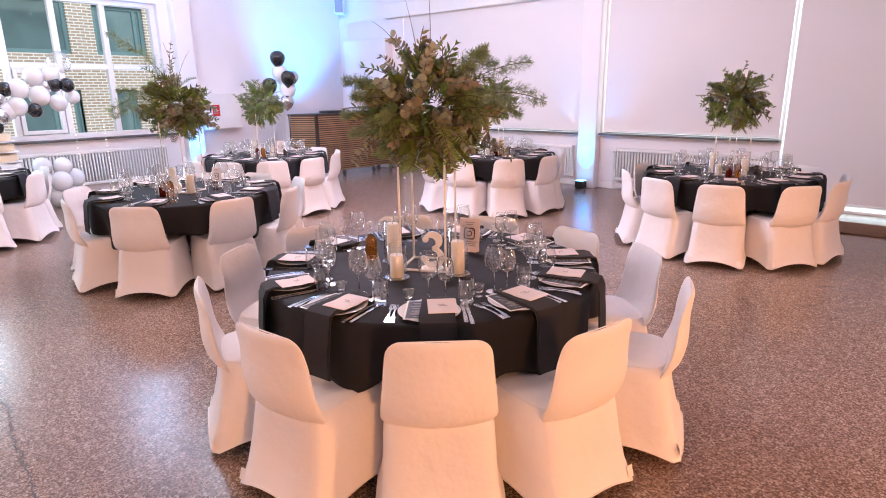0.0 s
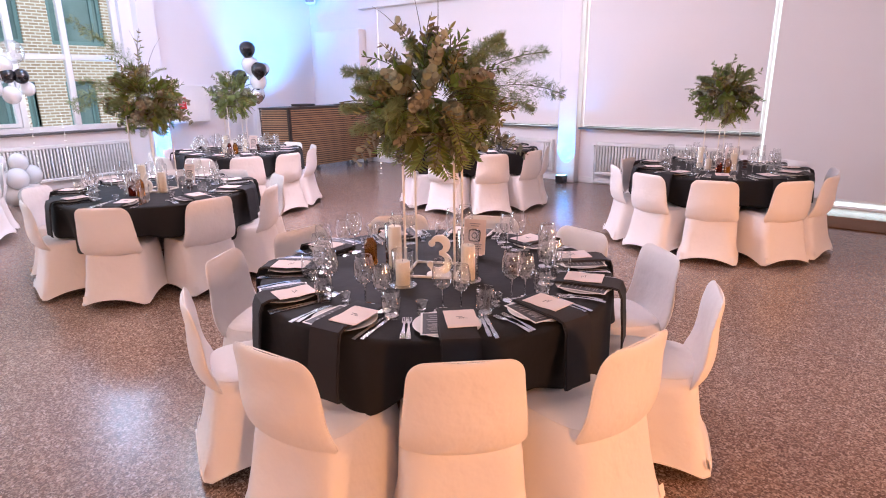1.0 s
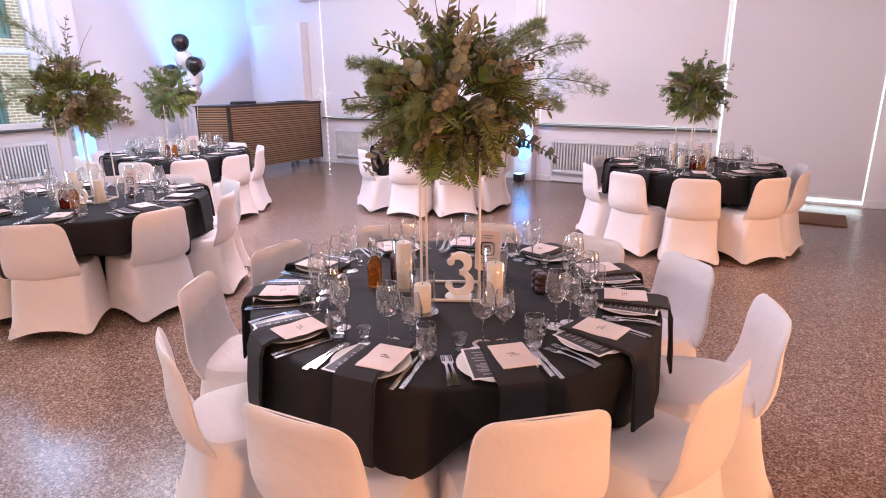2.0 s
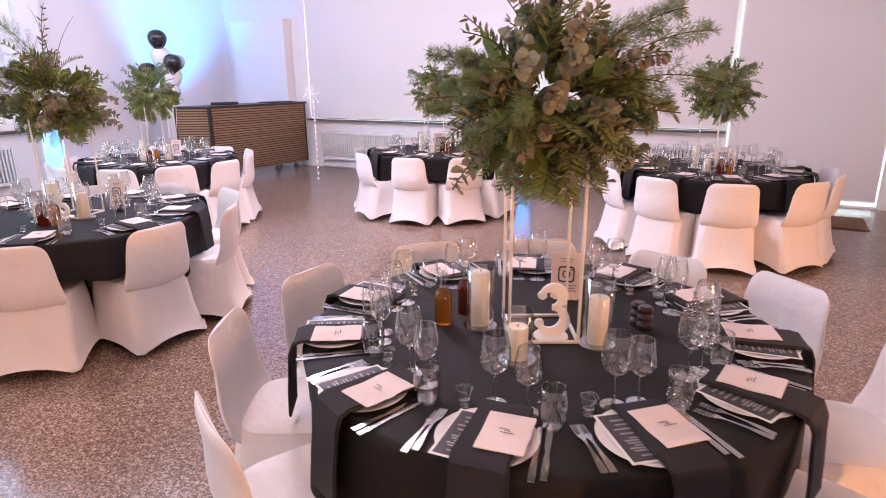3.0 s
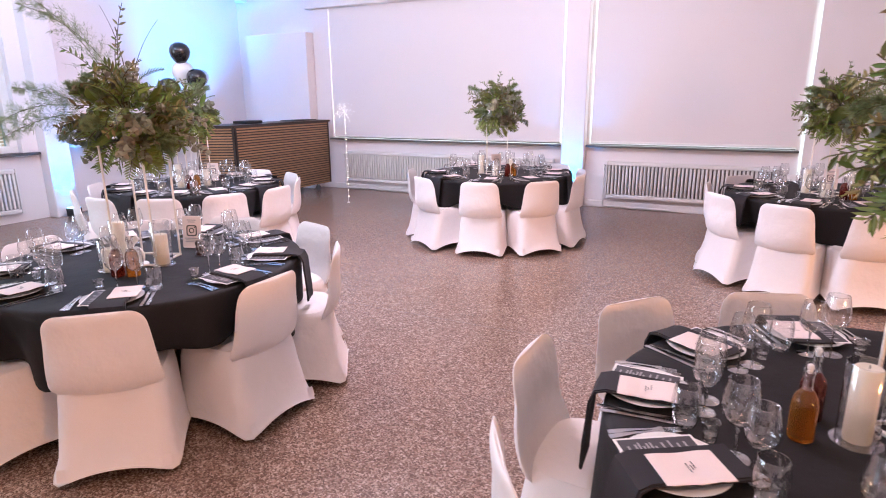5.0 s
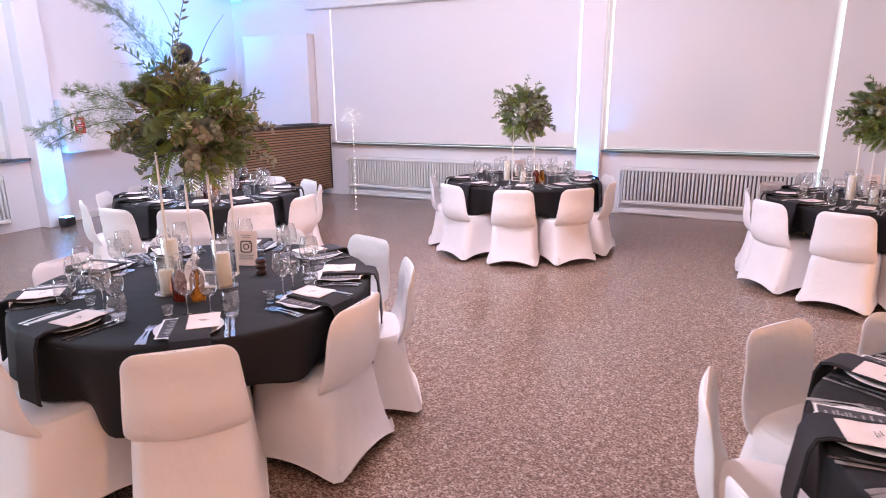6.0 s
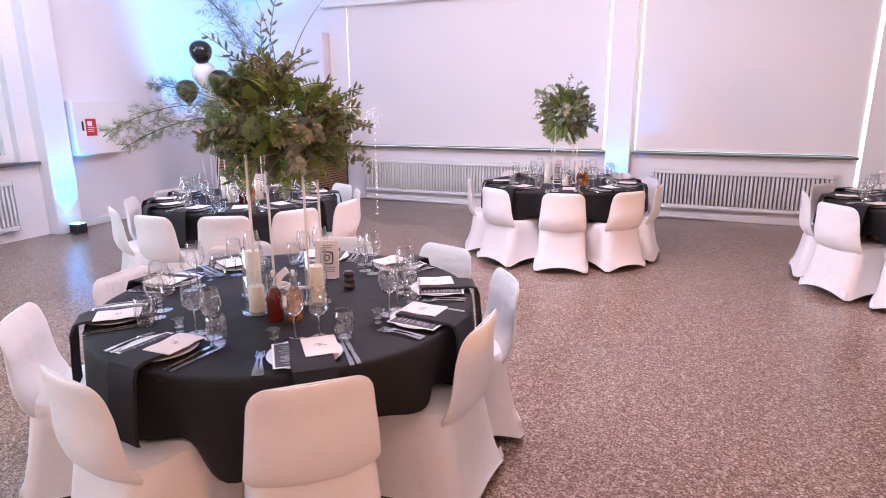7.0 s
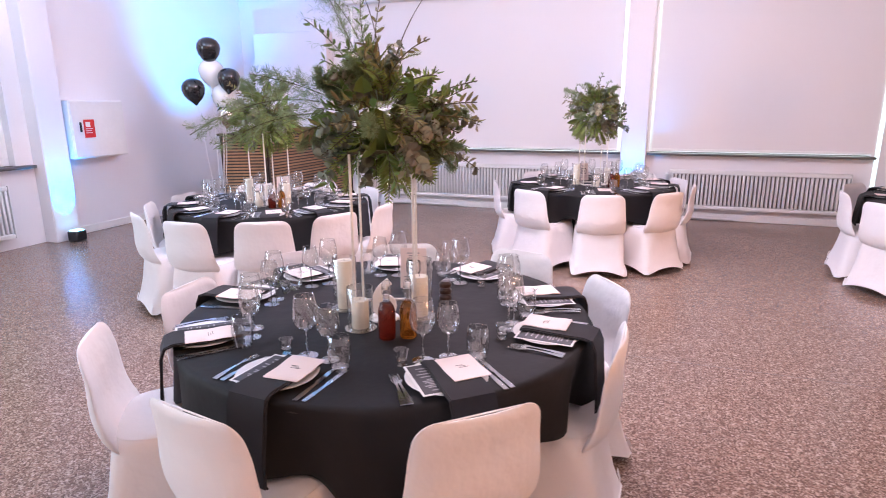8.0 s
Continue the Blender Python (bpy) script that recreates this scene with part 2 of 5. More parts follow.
def thin_glass(name, tint, gloss, most):
    """Thin clear glass: see-through, with a sheen that grows towards grazing."""
    m = bpy.data.materials.new(name)
    m.use_nodes = True
    nt = m.node_tree
    nt.nodes.remove(nt.nodes["Principled BSDF"])
    tr, gl = nt.nodes.new("ShaderNodeBsdfTransparent"), nt.nodes.new("ShaderNodeBsdfGlossy")
    tr.inputs[0].default_value = (*tint, 1)
    gl.inputs["Roughness"].default_value = 0.02
    lw, mr, mix = nt.nodes.new("ShaderNodeLayerWeight"), nt.nodes.new("ShaderNodeMapRange"), nt.nodes.new("ShaderNodeMixShader")
    lw.inputs[0].default_value = 0.5
    power = nt.nodes.new("ShaderNodeMath")
    power.operation = "POWER"
    power.inputs[1].default_value = 2.0
    mr.inputs[3].default_value, mr.inputs[4].default_value = gloss, most
    nt.links.new(lw.outputs["Facing"], power.inputs[0])
    nt.links.new(power.outputs[0], mr.inputs[0])
    nt.links.new(mr.outputs[0], mix.inputs[0])
    nt.links.new(tr.outputs[0], mix.inputs[1])
    nt.links.new(gl.outputs[0], mix.inputs[2])
    nt.links.new(mix.outputs[0], nt.nodes["Material Output"].inputs["Surface"])
    return m


GLASS, PANE = thin_glass("clear drinking glass", (0.985, 0.985, 0.98), 0.13, 1.0), thin_glass("window pane glass", (0.97, 0.99, 0.99), 0.0, 0.02)
STEMGLASS = thin_glass("solid glass stem", (0.95, 0.96, 0.96), 0.45, 1.0)
TERRAZZO, BRICK = terrazzo(), brickwork()


# ---- mesh tools ----
class Form:
    """Vertices and faces that become one mesh."""

    def __init__(self):
        self.v, self.f = [], []

    def quad_strip(self, rings, closed=True, cap=(False, False)):
        n = len(rings[0])
        base = len(self.v)
        for r in rings:
            self.v.extend(r)
        for i in range(len(rings) - 1):
            for j in range(n if closed else n - 1):
                a, b2 = base + i * n + j, base + i * n + (j + 1) % n
                self.f.append((a, b2, b2 + n, a + n))
        if cap[0]:
            self.f.append(tuple(base + j for j in reversed(range(n))))
        if cap[1]:
            self.f.append(tuple(base + (len(rings) - 1) * n + j for j in range(n)))
        return self

    def box(self, lo, hi, bevel=0.0):
        (x0, y0, z0), (x1, y1, z1) = lo, hi
        b = min(bevel, (x1 - x0) / 2.1, (y1 - y0) / 2.1, (z1 - z0) / 2.1)
        if b <= 0:
            r = lambda z: [(x0, y0, z), (x1, y0, z), (x1, y1, z), (x0, y1, z)]
            return self.quad_strip([r(z0), r(z1)], True, (True, True))

        def ring(z, d):
            return [(x0 + b, y0 + d, z), (x1 - b, y0 + d, z), (x1 - d, y0 + b, z), (x1 - d, y1 - b, z), (x1 - b, y1 - d, z), (x0 + b, y1 - d, z), (x0 + d, y1 - b, z), (x0 + d, y0 + b, z)]
        return self.quad_strip([ring(z0, b), ring(z0 + b, 0), ring(z1 - b, 0), ring(z1, b)], True, (True, True))

    def lathe(self, profile, seg=24, centre=(0, 0, 0), cap=(False, False)):
        cx, cy, cz = centre
        rings = [[(cx + r * math.cos(2 * math.pi * k / seg), cy + r * math.sin(2 * math.pi * k / seg), cz + z) for k in range(seg)] for r, z in profile]
        return self.quad_strip(rings, True, cap)

    def tube(self, pts, radius, seg=8, cap=True):
        pts = [Vector(p) for p in pts]
        rings = []
        side = Vector((0.3, 0.7, 0.2)).normalized()
        for i, p in enumerate(pts):
            d = (pts[min(i + 1, len(pts) - 1)] - pts[max(i - 1, 0)]).normalized()
            a = d.cross(side)
            if a.length < 0.05:
                a = d.cross(Vector((1, 0, 0)))
            a.normalize()
            c = d.cross(a)
            rad = radius[i] if isinstance(radius, (list, tuple)) else radius
            rings.append([tuple(p + rad * (math.cos(2 * math.pi * k / seg) * a + math.sin(2 * math.pi * k / seg) * c)) for k in range(seg)])
        return self.quad_strip(rings, True, (cap, cap))

    def ball(self, centre, r, seg=14, stretch=1.0):
        rings = [(max(r * math.sin(math.pi * k / 10), 1e-4), -r * stretch * math.cos(math.pi * k / 10)) for k in range(11)]
        return self.lathe(rings, seg, centre)

    def moved(self, m, start=0):
        for i in range(start, len(self.v)):
            self.v[i] = tuple(m @ Vector(self.v[i]))
        return self

    def mesh(self, name, mat, smooth=True, angle=40):
        me = bpy.data.meshes.new(name)
        me.from_pydata(self.v, [], self.f)
        me.materials.append(mat)
        me.validate()
        if smooth:
            me.shade_smooth()
            me.set_sharp_from_angle(angle=radians(angle))
        return me


def part(name, form, mat, parent, label="", smooth=True, angle=40):
    """One mesh object under a thing or under a part."""
    ob = new(name, form.mesh(name, mat, smooth, angle))
    ob.parent = parent
    return tagged(ob, label)


def thing(name, label, category, group="", kind="", at=None):
    ob = new(name)
    ob.empty_display_size = 0.1
    if at is not None:
        ob.matrix_basis = at
    return tagged(ob, label, category, group, kind)


def solid(name, form, mat, label, category, group="", kind="", at=None, smooth=True, angle=40):
    """A thing that is one mesh."""
    ob = new(name, form.mesh(name, mat, smooth, angle))
    if at is not None:
        ob.matrix_basis = at
    return tagged(ob, label, category, group, kind)


def box(lo, hi, bevel=0.0):
    return Form().box(lo, hi, bevel)


# ---- structure ----
solid("floor", box((X_W - 0.4, Y_S - 0.3, -0.2), (X_E + 0.3, Y_N + 0.4, 0)), TERRAZZO, "polished speckled brown terrazzo floor", "floor", kind="structure", smooth=False)
solid("ceiling", box((X_W - 0.4, Y_S - 0.3, Z_C), (X_E + 0.3, Y_N + 0.4, Z_C + 0.2)), PAINT, "plain white ceiling", "ceiling", kind="structure", smooth=False)
solid("wall_south", box((X_W - 0.4, Y_S - 0.3, 0), (X_E + 0.3, Y_S, Z_C)), PAINT, "plain white wall", "wall", kind="structure", smooth=False)
solid("wall_east", box((X_E, Y_S, 0), (X_E + 0.3, Y_N + 0.4, Z_C)), PAINT, "plain white wall", "wall", kind="structure", smooth=False)


def wall_with_openings(name, axis, near, far, start, end, openings):
    """A wall between near and far across its thickness, from start to end, with openings (from, to, bottom, top)."""
    f = Form()

    def piece(a, b2, z0, z1):
        if b2 - a < 1e-3 or z1 - z0 < 1e-3:
            return
        if axis == "x":
            f.box((a, near, z0), (b2, far, z1))
        else:
            f.box((near, a, z0), (far, b2, z1))
    at = start
    for a, b2, z0, z1 in openings:
        piece(at, a, 0, Z_C)
        piece(a, b2, 0, z0)
        piece(a, b2, z1, Z_C)
        at = b2
    piece(at, end, 0, Z_C)
    return solid(name, f, PAINT, "white painted wall with window openings", "wall", kind="structure", smooth=False)


wall_with_openings("wall_north", "x", Y_N, Y_N + 0.35, X_W - 0.4, X_E + 0.3, [(W1[0], W1[1], SILL, HEAD), (W2[0], W2[1], SILL, HEAD), (W3[0], W3[1], 0.03, HEAD)])
WIN = (0.3, 8.2, 0.94, 3.25)
wall_with_openings("wall_west", "y", X_W - 0.35, X_W, Y_S, Y_N, [WIN])

# pillars and boxing
solid("pillar_north", box((-1.94, Y_N - 0.16, 0), (-1.6, Y_N, Z_C), 0.01), PAINT, "white painted pillar between the blinds", "pillar", kind="structure", smooth=False)
solid("pillar_west", box((X_W, 8.4, 0), (X_W + 0.2, 8.73, Z_C), 0.01), PAINT, "white painted pillar beside the window", "pillar", kind="structure", smooth=False)
solid("wall_casing", box((-7.95, Y_N - 0.26, 0), (-6.56, Y_N - 0.001, 2.76), 0.008), PAINT, "white boxed-out wall panel in the corner", "wall panel", kind="structure", smooth=False)
solid("pelmet", box((-6.62, Y_N - 0.2, 3.14), (-1.98, Y_N - 0.001, 3.42), 0.01), TRIM, "white pelmet board above the blinds", "pelmet", kind="structure", smooth=False)
solid("pilaster", box((-6.55, Y_N - 0.07, 0.95), (-6.2, Y_N - 0.001, 3.14), 0.006), PAINT, "white flat pilaster beside the blind", "pilaster", kind="structure", smooth=False)
for a, b2 in ((-7.95, -6.56), (W1[0], -1.95), (-1.59, W2[1]), (W3[1] + 0.02, X_E)):
    y1 = Y_N - (0.26 if b2 < -6.5 else 0)
    solid("baseboard", box((a, y1 - 0.018, 0), (b2, y1, 0.1), 0.006), TRIM, "white painted skirting board", "baseboard", kind="structure", smooth=False)
solid("baseboard", box((X_W, 8.75, 0), (X_W + 0.018, Y_N - 0.08, 0.1), 0.006), TRIM, "white painted skirting board", "baseboard", kind="structure", smooth=False)
for a, b2 in (W1, W2):
    solid("window_sill", box((a - 0.03, Y_N - 0.12, SILL - 0.03), (b2 + 0.03, Y_N + 0.2, SILL), 0.006), STONE, "dark stone window sill", "window sill", kind="structure", smooth=False)
solid("window_sill", box((X_W - 0.1, WIN[0] - 0.05, WIN[2] - 0.035), (X_W + 0.1, 8.38, WIN[2]), 0.006), STONE, "dark stone window sill", "window sill", kind="structure", smooth=False)


def blind_window(number, span, bottom, top, gap_l, gap_r, lift):
    """A window with its glazing, and a roller blind that hangs in front of it."""
    w = thing(f"window_{number}", "tall window behind a drawn white roller blind", "window", kind="structure")
    x0, x1 = span
    y = Y_N + 0.26
    part("window_frame", box((x0, y, bottom), (x0 + 0.05, y + 0.07, top)).box((x1 - 0.05, y, bottom), (x1, y + 0.07, top)).box((x0 + 0.05, y, bottom), (x1 - 0.05, y + 0.07, bottom + 0.06)).box((x0 + 0.05, y, top - 0.06), (x1 - 0.05, y + 0.07, top)), TRIM, w, smooth=False)
    p = part("pane", box((x0 + 0.05, y + 0.03, bottom + 0.06), (x1 - 0.05, y + 0.036, top - 0.06)), PANE, w, smooth=False)
    p.visible_shadow = False
    b = thing("roller_blind", "drawn white roller blind with daylight at its edges", "blind", "roller blinds")
    z0 = bottom + lift
    part("fabric", box((x0 + gap_l, Y_N - 0.05, z0 + 0.02), (x1 - gap_r, Y_N - 0.047, top - 0.02)), BLIND, b, smooth=False)
    part("bottom_bar", box((x0 + gap_l, Y_N - 0.062, z0), (x1 - gap_r, Y_N - 0.036, z0 + 0.025), 0.005), METALW, b, smooth=False)
    part("roller_tube", Form().tube([(x0 + gap_l, Y_N - 0.03, top), (x1 - gap_r, Y_N - 0.03, top)], 0.035, 12), METALW, b)
    return w


blind_window(1, W1, SILL, HEAD, 0.035, 0.02, 0.02)
blind_window(2, W2, SILL, HEAD, 0.033, 0.0, 0.03)
blind_window(3, W3, 0.03, HEAD, 0.035, 0.03, 0.07)

# the tall window in the west wall: mullions, transom, panes
win = thing("window_4", "large white-framed window with a stone sill", "window", kind="structure")
xa, xb = X_W - 0.2, X_W - 0.1
ya, yb, za, zb = WIN
TR = 2.14
posts = [ya, 1.1, 1.9, 2.68, 3.46, 4.22, 5.0, 5.76, 6.52, 7.3, yb - 0.06]
part("window_frame", box((xa, ya, za), (xb, yb, za + 0.09), 0.006).box((xa, ya, zb - 0.08), (xb, yb, zb), 0.006).box((xa, yb - 0.1, za + 0.09), (xb, yb, zb - 0.08), 0.006).box((xa, ya, za + 0.09), (xb, ya + 0.08, zb - 0.08), 0.006), TRIM, win, smooth=False)
for p in posts[1:-1]:
    part("mullion", box((xa - 0.002, p - 0.045, za + 0.09), (xb + 0.004, p + 0.045, zb - 0.08), 0.006), TRIM, win, smooth=False)
for a, b2 in zip(posts[:-1], posts[1:]):
    part("transom", box((xa, a + 0.05, TR - 0.045), (xb, b2 - 0.046, TR + 0.045), 0.006), TRIM, win, smooth=False)
    for z0, z1 in ((za + 0.09, TR - 0.045), (TR + 0.045, zb - 0.08)):
        p = part("pane", box((xa + 0.045, a + 0.05, z0), (xa + 0.051, b2 - 0.046, z1)), PANE, win, smooth=False)
        p.visible_shadow = False
part("sash", box((xa + 0.01, 5.82, za + 0.1), (xb + 0.02, 5.88, TR - 0.06), 0.005).box((xa + 0.01, 6.4, za + 0.1), (xb + 0.02, 6.46, TR - 0.06), 0.005).box((xa + 0.01, 5.88, za + 0.1), (xb + 0.02, 6.4, za + 0.16), 0.005).box((xa + 0.01, 5.88, TR - 0.12), (xb + 0.02, 6.4, TR - 0.06), 0.005), TRIM, win, smooth=False)

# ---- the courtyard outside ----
# Self-lit sheet added behind the blinds so that their edge gaps turn white.
GLOW_SHEET = material("glowing daylight stand-in", (0.8, 0.85, 0.88), 0.9, emit=(0.8, 0.97, 1.0, 0.85))
solid("backdrop", box((-7.5, 15.0, -0.3), (8, 15.1, 6)), GLOW_SHEET, "added glowing sheet standing in for the bright outside", "backdrop", kind="structure", smooth=False)
solid("ground", box((-60, -40, -0.5), (-8.9, 60, -0.3)), STONE, "grey paved yard outside", "ground", kind="structure", smooth=False)
solid("ground", box((-8.9, 12.85, -0.5), (60, 60, -0.3)), STONE, "grey paved yard outside", "ground", kind="structure", smooth=False)
house = thing("brick_building", "pale brick building with grey-green window frames across the yard", "building")
FX = -15.5
holes = [(3.0, 4.3, 2.75, 4.1), (5.2, 6.6, 2.75, 4.1), (7.4, 8.95, 2.75, 4.15), (9.6, 10.95, 2.75, 4.05), (5.3, 6.5, 0.4, 1.8), (7.5, 8.5, 0.55, 1.8), (8.78, 9.02, 0.2, 1.8), (9.75, 10.5, 0.55, 1.8), (11.8, 13.2, 2.75, 4.05), (11.6, 12.6, 0.5, 1.8)]


def facade():
    f = Form()
    for z0, z1 in ((-0.3, 2.1), (2.1, 7.5)):
        row = sorted(h for h in holes if (h[2] < 2) == (z0 < 0))
        at = -6.0
        for a, b2, c, d in row:
            f.box((FX - 0.4, at, z0), (FX, a, z1))
            if c > z0:
                f.box((FX - 0.4, a, z0), (FX, b2, c))
            f.box((FX - 0.4, a, d), (FX, b2, z1))
            at = b2
        f.box((FX - 0.4, at, z0), (FX, 26.0, z1))
    return f


part("wall", facade(), BRICK, house, "pale brown brickwork", smooth=False)
part("roof", box((FX - 6, -6.2, 7.5), (FX + 0.3, 26.2, 7.8)), STONE, house, smooth=False)
for a, b2, c, d in holes:
    wf = part("window", box((FX - 0.16, a, c), (FX - 0.08, a + 0.09, d)).box((FX - 0.16, b2 - 0.09, c), (FX - 0.08, b2, d)).box((FX - 0.16, a + 0.09, c), (FX - 0.08, b2 - 0.09, c + 0.1)).box((FX - 0.16, a + 0.09, d - 0.09), (FX - 0.08, b2 - 0.09, d)).box((FX - 0.16, a + (b2 - a) * 0.8, c + 0.1), (FX - 0.08, a + (b2 - a) * 0.8 + 0.08, d - 0.09)), AQUAFRAME, house, smooth=False)
    part("pane", box((FX - 0.135, a + 0.09, c + 0.1), (FX - 0.125, b2 - 0.09, d - 0.09)), DARKPANE, wf, smooth=False)


def radiator(name, length, z0, z1, m):
    """A long panel radiator: two rails, upright fins and a panel coloured dark as the shade between them; local x runs
    along it, y points into the hall.
    """
    r = thing(name, "long white column radiator under the window", "radiator", "radiators under the windows", at=m)
    # Its dark colour stands in for the shade in the gaps between fins.
    part("back_panel", box((0.02, 0.02, z0 + 0.03), (length - 0.02, 0.03, z1 - 0.03)), GAP_SHADE, r, smooth=False)
    for z in (z0, z1 - 0.055):
        part("rail", box((0, 0.015, z), (length, 0.1, z + 0.055), 0.012), METALW, r)
    n = int(length / 0.05)
    me = box((-0.015, 0.032, z0 + 0.056), (0.015, 0.094, z1 - 0.056), 0.008).mesh("fin", METALW)
    for k in range(n):
        f = new("fin", me)
        f.parent = r
        f.location = ((k + 0.5) * length / n, 0, 0)
    part("end_plate", box((-0.012, 0.015, z0), (0, 0.1, z1), 0.003), METALW, r, smooth=False)
    part("end_plate", box((length, 0.015, z0), (length + 0.012, 0.1, z1), 0.003), METALW, r, smooth=False)
    v = part("valve", Form().tube([(length + 0.05, 0.06, z1 - 0.07), (length + 0.05, 0.13, z1 - 0.07)], 0.022, 12), METALW, r)
    part("pipe", Form().tube([(length + 0.012, 0.06, z1 - 0.07), (length + 0.05, 0.06, z1 - 0.07), (length + 0.055, 0.055, z1 - 0.12), (length + 0.055, 0.055, 0.04), (length + 0.03, 0.055, 0.03), (length * 0.6, 0.055, 0.03)], 0.011, 8), METALW, r)
    for x in (0.3, length - 0.3):
        part("bracket", box((x, 0.0, z0 + 0.1), (x + 0.03, 0.02, z1 - 0.1)), METALW, r, smooth=False)
    return r


radiator("radiator", 3.85, 0.16, 0.7, pose(-2.08, Y_N, 0, 0, 0, 180))
radiator("radiator", 2.18, 0.16, 0.7, pose(0.93, Y_N, 0, 0, 0, 180))
radiator("radiator", 4.9, 0.14, 0.74, pose(X_W, 8.0, 0, 0, 0, -90))

# ---- tables, cloths, chairs ----
TZ = 0.752
T3, T2, T4, T5, T1, T6 = (1.05, 5.29), (-2.49, 5.63), (-2.1, 10.05), (1.24, 9.84), (-4.7, 7.9), (-5.75, 4.25)
# centre, cloth radius, the chairs' bearings and how far out they stand, the plates' bearings and how far out they lie
TABLES = [(T3, 0.87, [(-46, 0.83), (-14, 0.92), (17.5, 1.03), (48, 0.965), (75, 0.85), (110, 0.86), (143, 0.88), (178, 0.89), (-151, 0.91), (-119, 0.91), (-81, 0.89)],
           [(-48, 0.73), (-15.5, 0.725), (16, 0.735), (45, 0.735), (77, 0.72), (112, 0.72), (147, 0.72), (-177, 0.75), (-146, 0.75), (-113, 0.755), (-81, 0.755)], 1),
          (T2, 0.85, [(-51, 0.73), (-97, 0.76), (-141, 0.86), (-175, 0.74), (144, 0.81), (109, 0.8), (71, 0.85), (34, 0.795), (-4, 0.7)],
           [(-50, 0.71), (-95, 0.7), (-135.5, 0.725), (-175.5, 0.695), (151, 0.67), (110, 0.69), (70, 0.68), (29, 0.69), (-5.5, 0.7)], 2),
          (T4, 0.86, [(-78, 0.8), (-41, 0.8), (-5, 0.77), (27, 0.76), (62, 0.8), (98, 0.8), (135, 0.8), (-160, 0.78), (-118, 0.8)], (), 3),
          (T5, 0.86, [(-77, 0.87), (-41, 0.85), (-10, 0.82), (20, 0.82), (55, 0.78), (95, 0.8), (133, 0.82), (177, 0.75), (-145, 0.83), (-110, 0.85)], (), 4),
          (T1, 0.86, [(-118, 0.87), (-87, 0.88), (-57, 0.86), (-28, 0.82), (2, 0.85), (36, 0.8), (64, 0.82), (97, 0.82), (135, 0.82), (180, 0.72), (-146, 0.76)], (), 5),
          (T6, 0.86, [(48 + 40 * k, 0.8) for k in range(9)], (), 6)]


def table():
    t = thing("round_table", "round folding banquet table under a black cloth", "table", "round banquet tables")
    part("tabletop", Form().lathe([(0.02, 0.715), (0.83, 0.715), (0.84, 0.722), (0.84, 0.742), (0.83, 0.747), (0.02, 0.747)], 48, cap=(True, True)), DARKWOOD, t)
    for k in range(4):
        a = math.pi / 4 + k * math.pi / 2
        part("leg", Form().tube([(0.5 * math.cos(a), 0.5 * math.sin(a), 0.715), (0.42 * math.cos(a), 0.42 * math.sin(a), 0.0)], 0.016, 10), RUBBER, t)
    return t


def tablecloth(radius, seed):
    rng = random.Random(seed)
    n, rows = 168, 14
    ph = [rng.uniform(0, 6.28) for _ in range(5)]
    f = Form()
    rings = []
    for r in (0.02, 0.3, 0.6, 0.78):
        rings.append([(r * math.cos(2 * math.pi * k / n), r * math.sin(2 * math.pi * k / n), TZ) for k in range(n)])
    for i in range(rows):
        s = i / (rows - 1)
        ring = []
        for k in range(n):
            a = 2 * math.pi * k / n
            wave = math.sin(9 * a + ph[0] + 0.6 * math.sin(2 * a + ph[3])) + 0.55 * math.sin(14 * a + ph[1]) + 0.3 * math.sin(5 * a + ph[2])
            drop = 0.265 + 0.045 * math.sin(4 * a + ph[3]) + 0.022 * wave
            edge = min(s / 0.16, 1.0)
            r = radius - 0.02 + 0.02 * math.sin(edge * math.pi / 2) + max(0.0, s - 0.08) ** 0.9 * 0.042 * (wave - 0.25)
            z = TZ - 0.018 * (1 - math.cos(edge * math.pi / 2)) - max(0.0, s - 0.16) / 0.84 * drop
            ring.append((r * math.cos(a), r * math.sin(a), z))
        rings.append(ring)
    rings.append([(x * 0.996, y * 0.996, z - 0.001) for x, y, z in rings[-1]])
    f.quad_strip(rings, True, (True, False))
    return f


